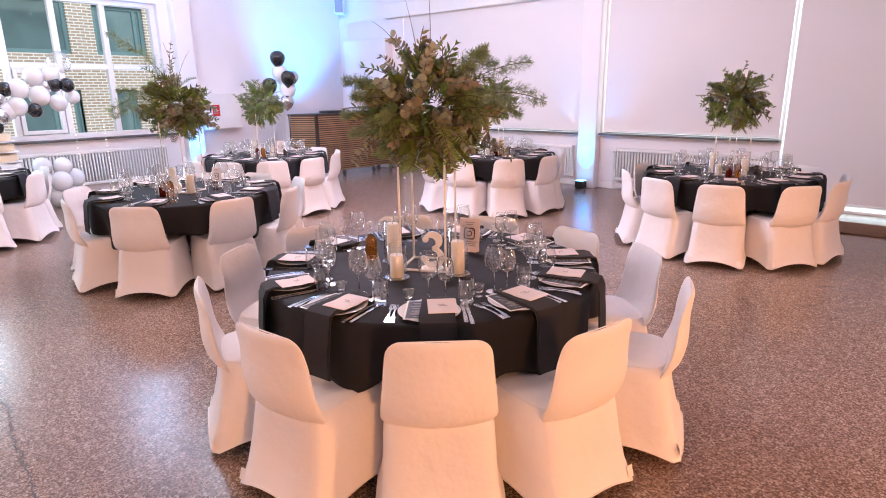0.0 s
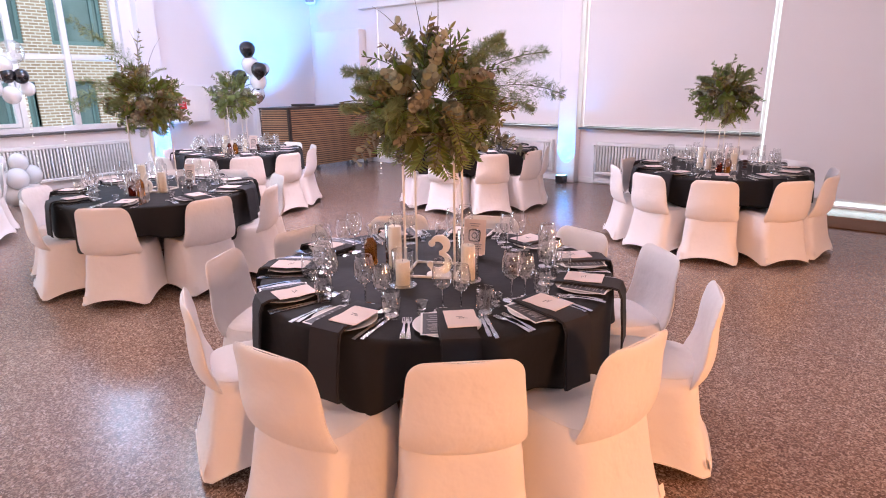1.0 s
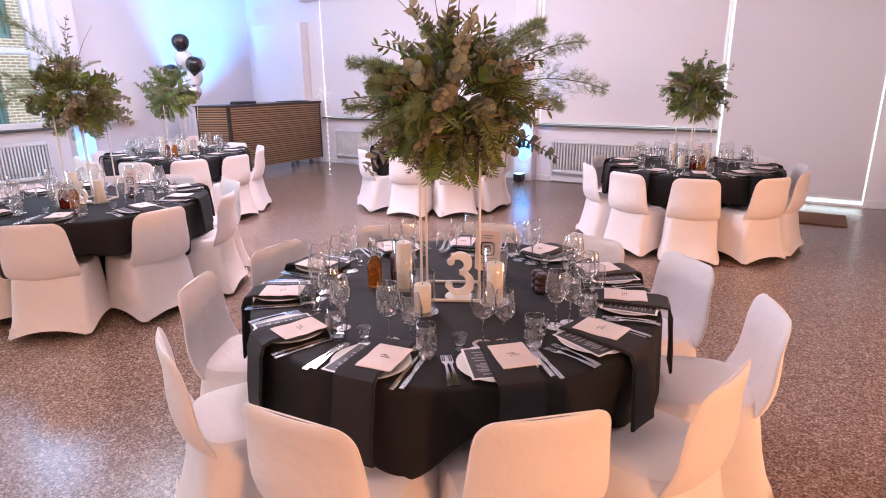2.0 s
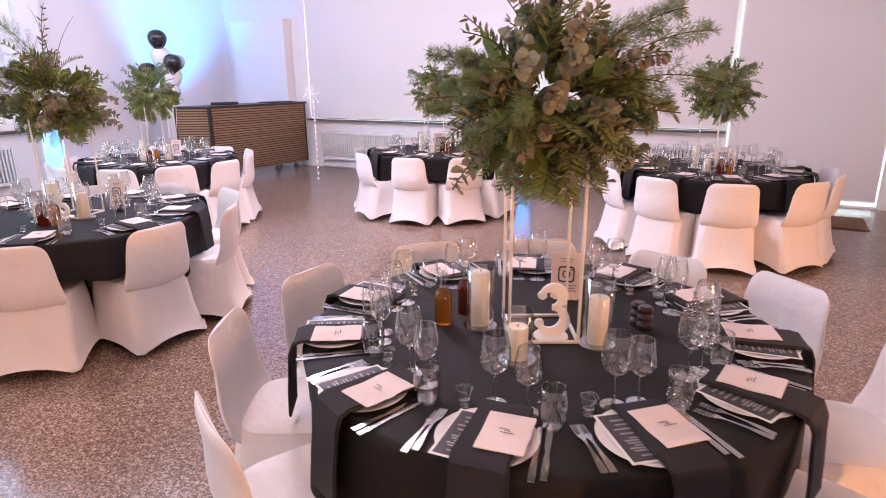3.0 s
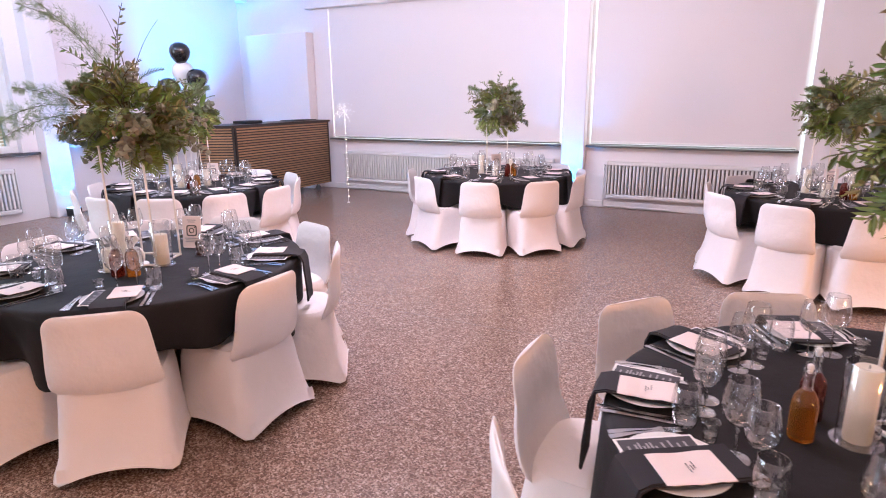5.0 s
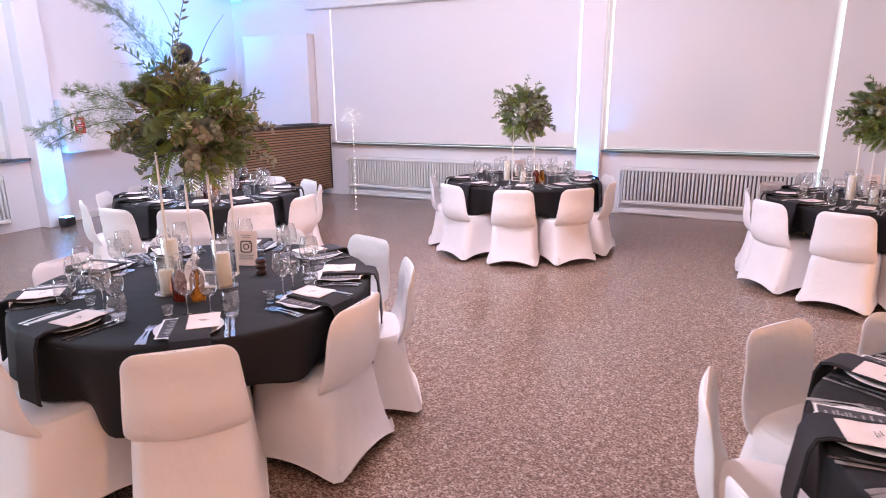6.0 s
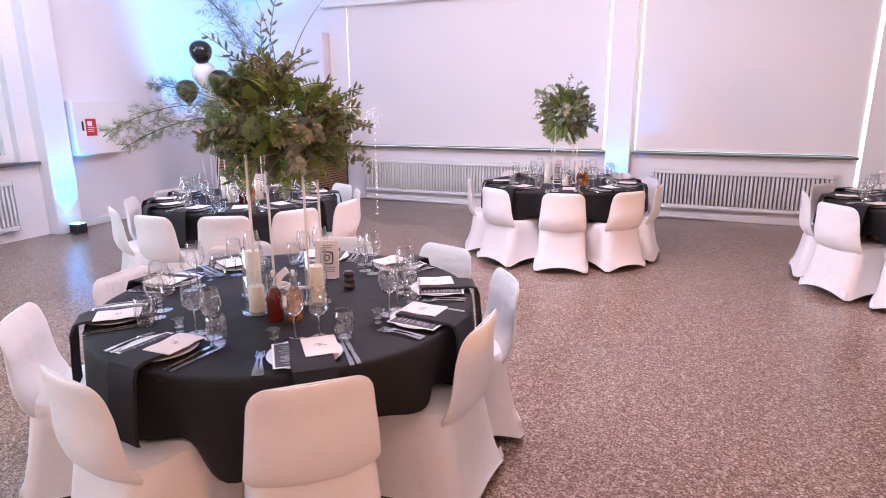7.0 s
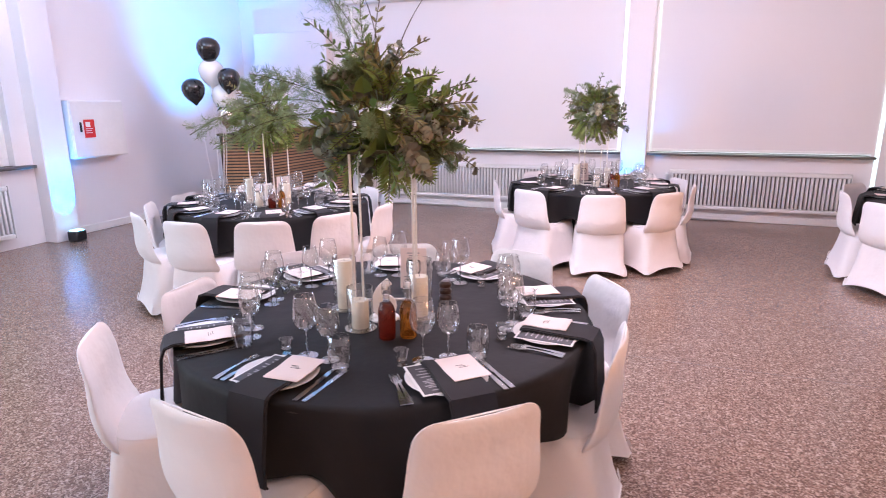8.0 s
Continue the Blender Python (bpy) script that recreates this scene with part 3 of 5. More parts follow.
def chair():
    """A shell chair under a stretch cover: local x points away from the table."""
    c = thing("banquet_chair", "shell chair in a white stretch fabric cover", "chair", "covered chairs round the tables")
    n = 56

    def around(x0, x1, w, z, p=5.0, arch=0.0):
        ring = []
        for k in range(n):
            a = 2 * math.pi * (k + 0.5) / n
            ca, sa = math.cos(a), math.sin(a)
            q = (abs(ca) ** p + abs(sa) ** p) ** (-1 / p)
            u, v = q * ca, q * sa
            s = min(abs(u), abs(v))
            ring.append(((x0 + x1) / 2 + u * (x1 - x0) / 2, v * w, z + arch * (1 - min(1, s) ** 2.2)))
        return ring
    skirt = [around(-0.225, 0.2, 0.208, 0.445, 4), around(-0.235, 0.212, 0.222, 0.425, 5), around(-0.24, 0.22, 0.227, 0.36, 6), around(-0.245, 0.238, 0.233, 0.24, 7), around(-0.25, 0.266, 0.24, 0.12, 8, 0.012), around(-0.26, 0.298, 0.263, 0.004, 9, 0.065)]
    inner = [[(x * 0.985, y * 0.985, z + 0.001) for x, y, z in skirt[-1]], [(x * 0.96, y * 0.96, z) for x, y, z in skirt[-2]]]
    part("skirt", Form().quad_strip(skirt + inner), SPANDEX, c, angle=60)
    part("seat", Form().quad_strip([around(-0.222, 0.2, 0.208, 0.446, 4), around(-0.2, 0.18, 0.18, 0.457, 4), around(-0.12, 0.1, 0.1, 0.449, 3), around(-0.02, 0.0, 0.01, 0.445, 2)], True, (False, True)), SPANDEX, c, angle=70)
    rings = []
    for i in range(27):
        s = 1 - (1 - i / 26) ** 1.7
        z = 0.4 + s * 0.387
        w = 0.234 - 0.042 * s
        if s > 0.8:
            e = (s - 0.8) / 0.2
            w = w - 0.062 + 0.062 * math.sqrt(max(0.0, 1 - e ** 2.6))
        if s < 0.12:
            w -= 0.03 * (1 - s / 0.12) ** 2
        t = 0.034 - 0.02 * s
        if s > 0.9:
            t *= math.sqrt(max(0.02, 1 - ((s - 0.9) / 0.1) ** 2))
        if s < 0.12:
            t *= 0.35 + 0.65 * (s / 0.12) ** 0.5
        xc = 0.2 + 0.075 * s ** 0.8 + 0.028 * math.sin(math.pi * min(1, s * 1.4)) * (1 - s)
        ring = []
        for k in range(36):
            a = 2 * math.pi * k / 36
            u = math.cos(a)
            y = w * math.copysign(abs(u) ** 0.8, u)
            ring.append((xc - 0.04 * (1 - 0.2 * s) * abs(y / 0.22) ** 2.2 + t * math.sin(a) + 0.004, y, z))
        rings.append(ring)
    back = part("backrest", Form().quad_strip(rings, True, (True, True)), SPANDEX, c, angle=70)
    edge = [r[0] for r in rings[1:-1]] + [rings[-1][0], rings[-1][18]] + [r[18] for r in rings[-2:0:-1]]
    part("seam", Form().tube(edge, 0.0028, 6), SPANDEX, back)
    for sy in (-1, 1):
        patch = [[(x, sy * y, z) for y in (0.198, 0.214, 0.231)] for x, z in ((0.273, 0.095), (0.281, 0.07), (0.289, 0.045))]
        part("foot_pocket", Form().quad_strip(patch, False).moved(pose(0.0015, 0, 0)), SPANDEX, c, "stitched foot pocket")
    part("hem", Form().tube(skirt[-1] + skirt[-1][:1], 0.0035, 6, False).moved(pose(0, 0, 0.003)), SPANDEX, c)
    return c


def fork():
    f = Form()
    prof = [(0.0, 0.010), (0.03, 0.0095), (0.07, 0.005), (0.115, 0.0035), (0.13, 0.006), (0.142, 0.0115), (0.152, 0.0125)]
    rings = []
    for s, w in prof:
        z = 0.002 + 0.006 * math.sin(s / 0.2 * math.pi)
        rings.append([(-s, -w, z), (-s, w, z), (-s, w, z + 0.0022), (-s, -w, z + 0.0022)])
    f.quad_strip(rings, True, (True, True))
    for k in range(4):
        y = -0.0098 + k * 0.0065
        f.box((-0.2, y - 0.0014, 0.004), (-0.151, y + 0.0014, 0.006))
    return f


def knife():
    f = Form()
    rings = []
    for s, a, b2 in ((0, -0.008, 0.008), (0.04, -0.009, 0.009), (0.1, -0.006, 0.006), (0.112, -0.005, 0.006), (0.125, -0.009, 0.007), (0.2, -0.0105, 0.007), (0.222, -0.006, 0.007), (0.23, 0.003, 0.0065)):
        rings.append([(-s, a, 0.001), (-s, b2, 0.001), (-s, b2, 0.0036), (-s, a, 0.003)])
    return f.quad_strip(rings, True, (True, True))


def wine_glass(scale=1.0):
    g = thing("wine_glass", "clear stemmed wine glass, empty", "glass", "glasses on the tables")
    s = scale
    outer = [(0.006, 0.088), (0.022, 0.094), (0.036, 0.112), (0.0405, 0.135), (0.039, 0.16), (0.034, 0.185), (0.031, 0.2)]
    rim = [(0.0316, 0.2008), (0.0308, 0.2022), (0.0295, 0.2012), (0.03, 0.1985)]
    part("bowl", Form().lathe([(r * s, z * s) for r, z in outer + rim], 32, cap=(True, False)), GLASS, g)
    part("stem", Form().lathe([(0.0052 * s, 0.0075 * s), (0.0036 * s, 0.02 * s), (0.0034 * s, 0.07 * s), (0.006 * s, 0.0877 * s)], 12, cap=(True, True)), STEMGLASS, g)
    part("foot", Form().lathe([(0.033 * s, 0), (0.034 * s, 0.0015), (0.02 * s, 0.0035 * s), (0.0052 * s, 0.0072 * s)], 24, cap=(True, True)), STEMGLASS, g)
    return g


def cup(name, label, outer, wall, base, group):
    r1, z1 = outer[-1]
    f = Form().lathe(outer + [(r1 - wall / 2, z1 + wall / 2), (r1 - wall, z1), (r1 - wall, z1 - 0.002)], 32, cap=(True, False))
    rb = outer[1][0] - wall
    f.lathe([(rb, base * 0.3), (rb + 0.001, base), (rb * 0.7, base * 0.92), (0.002, base * 0.85)], 24, cap=(False, True))
    return solid(name, f, GLASS, label, "glass", group)


def napkin(radius):
    """A folded napkin that lies under the card and hangs over the table's edge."""
    path = [(0.6, 0.0215), (0.63, 0.0235), (0.7, 0.023), (0.78, 0.0225), (radius - 0.012, 0.0235), (radius + 0.016, 0.016), (radius + 0.03, -0.02), (radius + 0.034, -0.08), (radius + 0.042, -0.16), (radius + 0.046, -0.25), (radius + 0.044, -0.256)]
    f = Form()
    for layer in (0, 1):
        rings = []
        for i, (r, z) in enumerate(path):
            d = 0.0035 * layer
            w = 0.074 - 0.006 * layer
            sway = 0.004 * math.sin(i * 1.3)
            dn = Vector((path[min(i + 1, 10)][0] - path[max(i - 1, 0)][0], path[min(i + 1, 10)][1] - path[max(i - 1, 0)][1]))
            dn.normalize()
            nx, nz = -dn.y, dn.x
            out = []
            for v, e in ((-w, 0.002), (-w * 0.4, 0.0), (w * 0.4, 0.001), (w, 0.003)):
                out.append((r + nx * (d + 0.003 + e), v + sway, z + nz * (d + 0.003 + e)))
            for v in (w, w * 0.4, -w * 0.4, -w):
                out.append((r + nx * d, v + sway, z + nz * d))
            rings.append(out)
        f.quad_strip(rings, True, (True, True))
    return f


def menu_card():
    m = thing("menu_card", "black menu card with a white border and grey text", "menu card", "menus on the plates")
    part("card", box((-0.108, -0.056, 0), (0.108, 0.056, 0.0012)), PAPER, m, smooth=False)
    part("print_panel", box((-0.1, -0.048, 0.0013), (0.1, 0.048, 0.002)), MENU, m, smooth=False)
    rng = random.Random(5)
    txt = Form()
    x = -0.075
    while x < 0.085:
        w = rng.uniform(0.012, 0.034)
        txt.box((x, -w, 0.0021), (x + 0.006, w, 0.0024))
        x += rng.choice((0.0105, 0.0105, 0.02))
    tagged(part("text", txt, INK, m, smooth=False), kind="stuff")
    return m


def place_card():
    p = thing("place_card", "blush folded place card with a handwritten line", "card", "place cards on the plates")
    f = Form()
    rings = []
    for k in range(9):
        x = -0.085 + 0.17 * k / 8
        z = 0.0015 * math.sin(k * 1.1)
        rings.append([(x, -0.062, z), (x, 0.062 + 0.002 * math.sin(k * 2.1), z + 0.001), (x, 0.062, z + 0.003), (x, -0.062, z + 0.003)])
    part("card", f.quad_strip(rings, True, (True, True)), BLUSH, p, smooth=False)
    part("text", box((-0.012, -0.02, 0.0046), (-0.0095, 0.006, 0.0051)).box((0.004, -0.014, 0.0046), (0.006, 0.022, 0.0051)).box((-0.004, -0.006, 0.0046), (-0.002, 0.012, 0.0051)), BLACKINK, p, smooth=False)
    return p


def candle(height, lit_holder):
    """A pillar candle in a clear glass cylinder."""
    c = thing("candle_in_glass", "ivory pillar candle in a clear glass cylinder", "candle", "candles on the tables")
    part("base_plate", Form().lathe([(0.062, 0), (0.063, 0.003), (0.05, 0.005)], 28, cap=(True, True)), GLASS, c)
    part("candle", Form().lathe([(0.033, 0.0062), (0.034, 0.01), (0.034, height), (0.031, height + 0.004), (0.014, height + 0.0005), (0.002, height)], 24, cap=(True, True)), WAX, c)
    part("wick", Form().tube([(0, 0, height + 0.0005), (0.001, 0, height + 0.01)], 0.0012, 6), BLACKINK, c)
    o = [(0.05, 0.0055), (0.0505, lit_holder)]
    part("glass_cylinder", Form().lathe(o + [(0.0497, lit_holder + 0.001), (0.0488, lit_holder), (0.0494, lit_holder - 0.002)], 28), GLASS, c)
    return c


def bottle(liquid, label):
    b = thing("bottle", label, "bottle", "bottles on the tables")
    part("body", Form().lathe([(0.03, 0), (0.033, 0.004), (0.033, 0.105), (0.028, 0.125), (0.014, 0.145)], 24, cap=(True, True)), liquid, b)
    o = [(0.014, 0.1455), (0.0125, 0.16), (0.0125, 0.19), (0.015, 0.192), (0.015, 0.2)]
    part("neck", Form().lathe(o + [(r - 0.002, z) for r, z in o[::-1]] + [o[0]], 18), GLASS, b)
    part("stopper", Form().lathe([(0.006, 0.19), (0.0065, 0.2025), (0.0085, 0.204), (0.008, 0.213), (0.003, 0.217)], 16, cap=(True, True)), CHINA, b)
    part("clip", Form().tube([(0.0145, 0, 0.17), (0.018, 0, 0.19), (0.012, 0, 0.224), (-0.012, 0, 0.224), (-0.018, 0, 0.19), (-0.0145, 0, 0.17)], 0.0012, 6), STEEL, b)
    return b


def spice_stack():
    s = thing("spice_pots", "stack of small dark brown spice pots", "pots", "spice pots on the tables")
    for k in range(3):
        z = k * 0.03
        part("pot", Form().lathe([(0.02, z), (0.027, z + 0.004), (0.028, z + 0.018), (0.022, z + 0.026), (0.02, z + 0.0295)], 20, cap=(True, True)), PEPPER, s)
    return s


def figure_three():
    """A bold curly figure three, cut from a thick board: two swelling bows with round ends."""
    f = Form()
    for cz, r, a0, a1 in ((0.15, 0.036, 165, -88), (0.066, 0.045, 88, -165)):
        rings = []
        for k in range(29):
            u = k / 28
            a = radians(a0 + (a1 - a0) * u)
            w = 0.006 + 0.0135 * math.sin(math.pi * (0.12 + 0.76 * u)) ** 2
            x, z = r * 1.05 * math.cos(a), cz + r * math.sin(a)
            nx, nz = math.cos(a), math.sin(a)
            rings.append([(x - nx * w, -0.006, z - nz * w), (x + nx * w, -0.006, z + nz * w), (x + nx * w, 0.006, z + nz * w), (x - nx * w, 0.006, z - nz * w)])
        f.quad_strip(rings, True, (True, True))
        e = radians(a0 if a0 > 100 else a1)
        ex, ez = r * 1.0 * math.cos(e), cz + r * math.sin(e)
        disc = [[(ex + q * math.cos(2 * math.pi * k / 20), y, ez + q * math.sin(2 * math.pi * k / 20)) for k in range(20)] for q, y in ((0.0155, -0.0064), (0.0165, -0.004), (0.0165, 0.004), (0.0155, 0.0064))]
        f.quad_strip(disc, True, (True, True))
    return f


def numeral(text):
    """A standing white table number on a round foot."""
    t = thing("table_number", f"white standing table number {text} on a round foot", "table number", "table numbers")
    if text == "3":
        part("numeral", figure_three(), WHITEMET, t, angle=30)
    else:
        cu = bpy.data.curves.new("numeral", "FONT")
        cu.body, cu.size, cu.extrude, cu.offset, cu.align_x, cu.bevel_depth = text, 0.22, 0.005, 0.004, "CENTER", 0.001
        ob = new("numeral_shape", cu)
        me = bpy.data.meshes.new_from_object(ob.evaluated_get(bpy.context.evaluated_depsgraph_get()))
        bpy.data.objects.remove(ob)
        me.name = "numeral"
        me.materials.clear()
        me.materials.append(WHITEMET)
        me.transform(pose(0, 0, 0.012, 90, 0, 0))
        d = new("numeral", me)
        d.parent = t
    part("foot", Form().lathe([(0.06, 0), (0.062, 0.003), (0.06, 0.008), (0.01, 0.01)], 28, cap=(True, True)), WHITEMET, t)
    return t


def photo_sign():
    """A small leaning sign with a camera mark of plain shapes and bars for its text."""
    s = thing("photo_sign", "white acrylic sign with a camera outline", "sign", "signs on the tables")
    tilt = pose(0, 0, 0, -8)
    part("board", box((-0.062, 0, 0.002), (0.062, 0.004, 0.195), 0.002).moved(tilt), BLUSH, s, smooth=False)
    f = Form()

    def ringed(cx, cz, r, w, p):
        rings = []
        for k in range(33):
            a = 2 * math.pi * k / 32
            ca, sa = math.cos(a), math.sin(a)
            q = (abs(ca) ** p + abs(sa) ** p) ** (-1 / p)
            rings.append([(cx + q * ca * (r - w), -0.0025, cz + q * sa * (r - w)), (cx + q * ca * r, -0.0025, cz + q * sa * r), (cx + q * ca * r, -0.0006, cz + q * sa * r), (cx + q * ca * (r - w), -0.0006, cz + q * sa * (r - w))])
        f.quad_strip(rings)
    ringed(0, 0.105, 0.034, 0.006, 6)
    ringed(0, 0.105, 0.017, 0.005, 2)
    f.ball((0.02, -0.001, 0.125), 0.0035, 8)
    part("camera_mark", f.moved(tilt), BLACKINK, s, smooth=False)
    t = Form()
    for z, w in ((0.168, 0.03), (0.156, 0.022), (0.055, 0.045), (0.044, 0.038), (0.033, 0.042)):
        t.box((-w, -0.0022, z), (w, -0.0006, z + 0.0045))
    tagged(part("text", t.moved(tilt), INK, s, smooth=False), kind="stuff")
    part("foot", box((-0.05, -0.012, 0), (0.05, 0.05, 0.003), 0.001), BLUSH, s, smooth=False)
    return s


# ---- flower arrangements ----
def leaf(f, p, along, up, length, width, cup_=0.2):
    side = along.cross(up)
    if side.length < 1e-4:
        side = along.orthogonal()
    side.normalize()
    nrm = side.cross(along)
    b = len(f.v)
    for s, w, h in ((0, 0.0, 0), (0.38, 0.5, cup_), (0.38, -0.5, cup_), (0.5, 0, 0), (0.75, 0.36, cup_), (0.75, -0.36, cup_), (1.0, 0, -0.08)):
        f.v.append(tuple(p + along * length * s + side * width * w + nrm * width * h * abs(w) * 2 - nrm * length * 0.12 * s * s))
    f.f += [(b, b + 1, b + 3), (b, b + 3, b + 2), (b + 1, b + 4, b + 6, b + 3), (b + 3, b + 6, b + 5, b + 2)]


def round_leaf(f, p, along, up, size):
    side = along.cross(up)
    if side.length < 1e-4:
        side = along.orthogonal()
    side.normalize()
    nrm = side.cross(along)
    b = len(f.v)
    for k in range(8):
        a = 2 * math.pi * k / 8
        f.v.append(tuple(p + along * size * (0.5 - 0.5 * math.cos(a)) + side * size * 0.5 * math.sin(a) + nrm * size * 0.12 * math.cos(2 * a)))
    f.f += [(b, b + 1, b + 2, b + 3), (b, b + 3, b + 4, b + 5), (b, b + 5, b + 6, b + 7)]


def sprig(rng, start, way, length, droop, n=9):
    """Points along a stem that bends under its weight."""
    pts, p, d = [], Vector(start), Vector(way).normalized()
    bend = Vector((rng.uniform(-1, 1), rng.uniform(-1, 1), rng.uniform(-0.4, 0.4))) * 0.07
    for _ in range(n):
        pts.append(p.copy())
        p = p + d * (length / (n - 1))
        d = (d + Vector((0, 0, -droop)) + bend).normalized()
    return pts


def arrangement(seed, radius, base_z, extras, amount=1.0, green=1.0):
    """A tall stand of four thin poles with a loose ball of mixed foliage on top."""
    rng = random.Random(seed)
    a = thing("flower_stand", "tall pale metal stand with a loose ball of mixed greenery", "flower arrangement", "flower stands on the tables")
    h = 0.12
    for sx in (-1, 1):
        for sy in (-1, 1):
            part("pole", box((sx * h - 0.005, sy * h - 0.005, 0.012), (sx * h + 0.005, sy * h + 0.005, base_z), 0.002), GOLD, a)
    part("base_frame", box((-h - 0.006, -h - 0.006, 0), (h + 0.006, -h + 0.006, 0.011), 0.002).box((-h - 0.006, h - 0.006, 0), (h + 0.006, h + 0.006, 0.011), 0.002).box((-h - 0.006, -h + 0.0065, 0), (-h + 0.006, h - 0.0065, 0.011), 0.002).box((h - 0.006, -h + 0.0065, 0), (h + 0.006, h - 0.0065, 0.011), 0.002), GOLD, a)
    part("tray", box((-h - 0.008, -h - 0.008, base_z), (h + 0.008, h + 0.008, base_z + 0.012), 0.003), STEM, a)
    part("moss_core", Form().ball((0, 0, base_z + 0.07), radius * 0.3, 12, 1.0), SALAL, a)
    c = Vector((0, 0, base_z + radius * 0.36))
    euca, bronze, fern, salal, aspar, dry, stems = Form(), Form(), Form(), Form(), Form(), Form(), Form()

    def direction(low=-0.78):
        while True:
            d = Vector((rng.gauss(0, 1), rng.gauss(0, 1), rng.gauss(0.12, 0.9)))
            if d.length > 0.2:
                d.normalize()
                if d.z > low:
                    return d

    def lean(d):
        return (d + Vector((rng.uniform(-0.35, 0.35), rng.uniform(-0.35, 0.35), rng.uniform(-0.3, 0.3)))).normalized()

    def eucalyptus(d, length, start=0.3):
        pts = sprig(rng, c + d * radius * start, d, length, 0.07)
        stems.tube(pts, 0.0022, 4, False)
        form = bronze if rng.random() < 0.42 / green else euca
        for i in range(2, len(pts) - 1):
            w = (pts[i + 1] - pts[i]).normalized()
            for t in (0.0, 0.5):
                p = pts[i].lerp(pts[i + 1], t)
                for _ in range(2):
                    o = (Vector((rng.gauss(0, 1), rng.gauss(0, 1), rng.gauss(0, 1))).cross(w)).normalized()
                    round_leaf(form, p, (o + w * 0.5).normalized(), w, rng.uniform(0.03, 0.06) * (1.1 - 0.05 * i))

    def frond(d, length, form, start=0.35, droop=0.09, wide=0.3):
        pts = sprig(rng, c + d * radius * start, d, length, droop, 16)
        stems.tube(pts, 0.002, 4, False)
        side = d.cross(Vector((0, 0, 1)))
        side = (side if side.length > 0.1 else Vector((1, 0, 0))).normalized()
        twist = rng.uniform(-0.8, 0.8)
        for i in range(2, 15):
            w = (pts[i + 1] - pts[i]).normalized()
            sd = (side + w.cross(side) * twist).normalized()
            ln = length * wide * math.sin(math.pi * (0.12 + 0.8 * i / 16)) * rng.uniform(0.8, 1.1)
            for sgn in (-1, 1):
                leaf(form, pts[i], (sd * sgn + w * 0.7).normalized(), w.cross(sd), ln, max(0.008, ln * 0.2))

    def feather(d, length, start=0.5, droop=0.05):
        pts = sprig(rng, c + d * radius * start, d, length, droop, 14)
        stems.tube(pts, 0.0017, 4, False)
        for i in range(2, 13):
            w = (pts[i + 1] - pts[i]).normalized()
            for sgn in range(4):
                o = (Vector((rng.gauss(0, 1), rng.gauss(0, 1), rng.gauss(0, 0.5))).cross(w)).normalized()
                q = (o + w * 0.8).normalized()
                ln = length * 0.26 * (1.05 - i / 15) * rng.uniform(0.6, 1.2)
                for j in range(7):
                    p = pts[i] + q * ln * (j / 7)
                    for _ in range(4):
                        r = (q + Vector((rng.gauss(0, 0.7), rng.gauss(0, 0.7), rng.gauss(0, 0.7)))).normalized()
                        leaf(aspar, p, r, w, 0.03, 0.0021)

    def spray(d, length, form, size, start=0.35, droop=0.04, step=1):
        pts = sprig(rng, c + d * radius * start, d, length, droop, 13)
        stems.tube(pts, 0.0022, 4, False)
        for i in range(2, 12, step):
            w = (pts[i + 1] - pts[i]).normalized()
            for sgn in (-1, 1):
                o = (Vector((rng.gauss(0, 1), rng.gauss(0, 1), rng.gauss(0, 1))).cross(w)).normalized()
                leaf(form, pts[i], (o + w * 0.8).normalized(), w.cross(o), size * rng.uniform(0.7, 1.2), size * 0.3)

    for _ in range(int(46 * amount / green)):
        d = direction()
        eucalyptus(lean(d), radius * rng.uniform(0.55, 0.8))
    for _ in range(int(30 * amount * green)):
        frond(lean(direction()), radius * rng.uniform(0.6, 0.85), fern, 0.3, 0.08, 0.22)
    for _ in range(int(58 * amount)):
        d = direction(-0.7)
        p = c + d * radius * rng.uniform(0.35, 0.72)
        leaf(salal, p, lean(d), lean(d), rng.uniform(0.08, 0.13), rng.uniform(0.045, 0.075))
    for _ in range(int(24 * amount)):
        spray(lean(direction()), radius * rng.uniform(0.6, 0.9), salal, 0.055)
    for _ in range(int(13 * amount / green)):
        spray(lean(direction(-0.2)), radius * rng.uniform(0.6, 0.95), dry, 0.05)
    for _ in range(int(12 * amount)):
        feather(lean(direction(-0.2)), radius * rng.uniform(0.5, 0.75))
    for _ in range(int(16 * amount)):
        frond(Vector((rng.uniform(-0.9, 0.9), rng.uniform(-0.9, 0.9), -0.6)).normalized(), radius * 0.78, fern, 0.3, 0.05, 0.34)
    for _ in range(int(15 * amount)):
        frond(lean(direction(-0.1)), radius * rng.uniform(0.68, 0.88), fern, 0.4, 0.06, 0.2)
    for _ in range(int(14 * amount)):
        spray(lean(direction(-0.3)), radius * rng.uniform(0.85, 1.0), salal if rng.random() < 0.6 else dry, 0.038, 0.4)
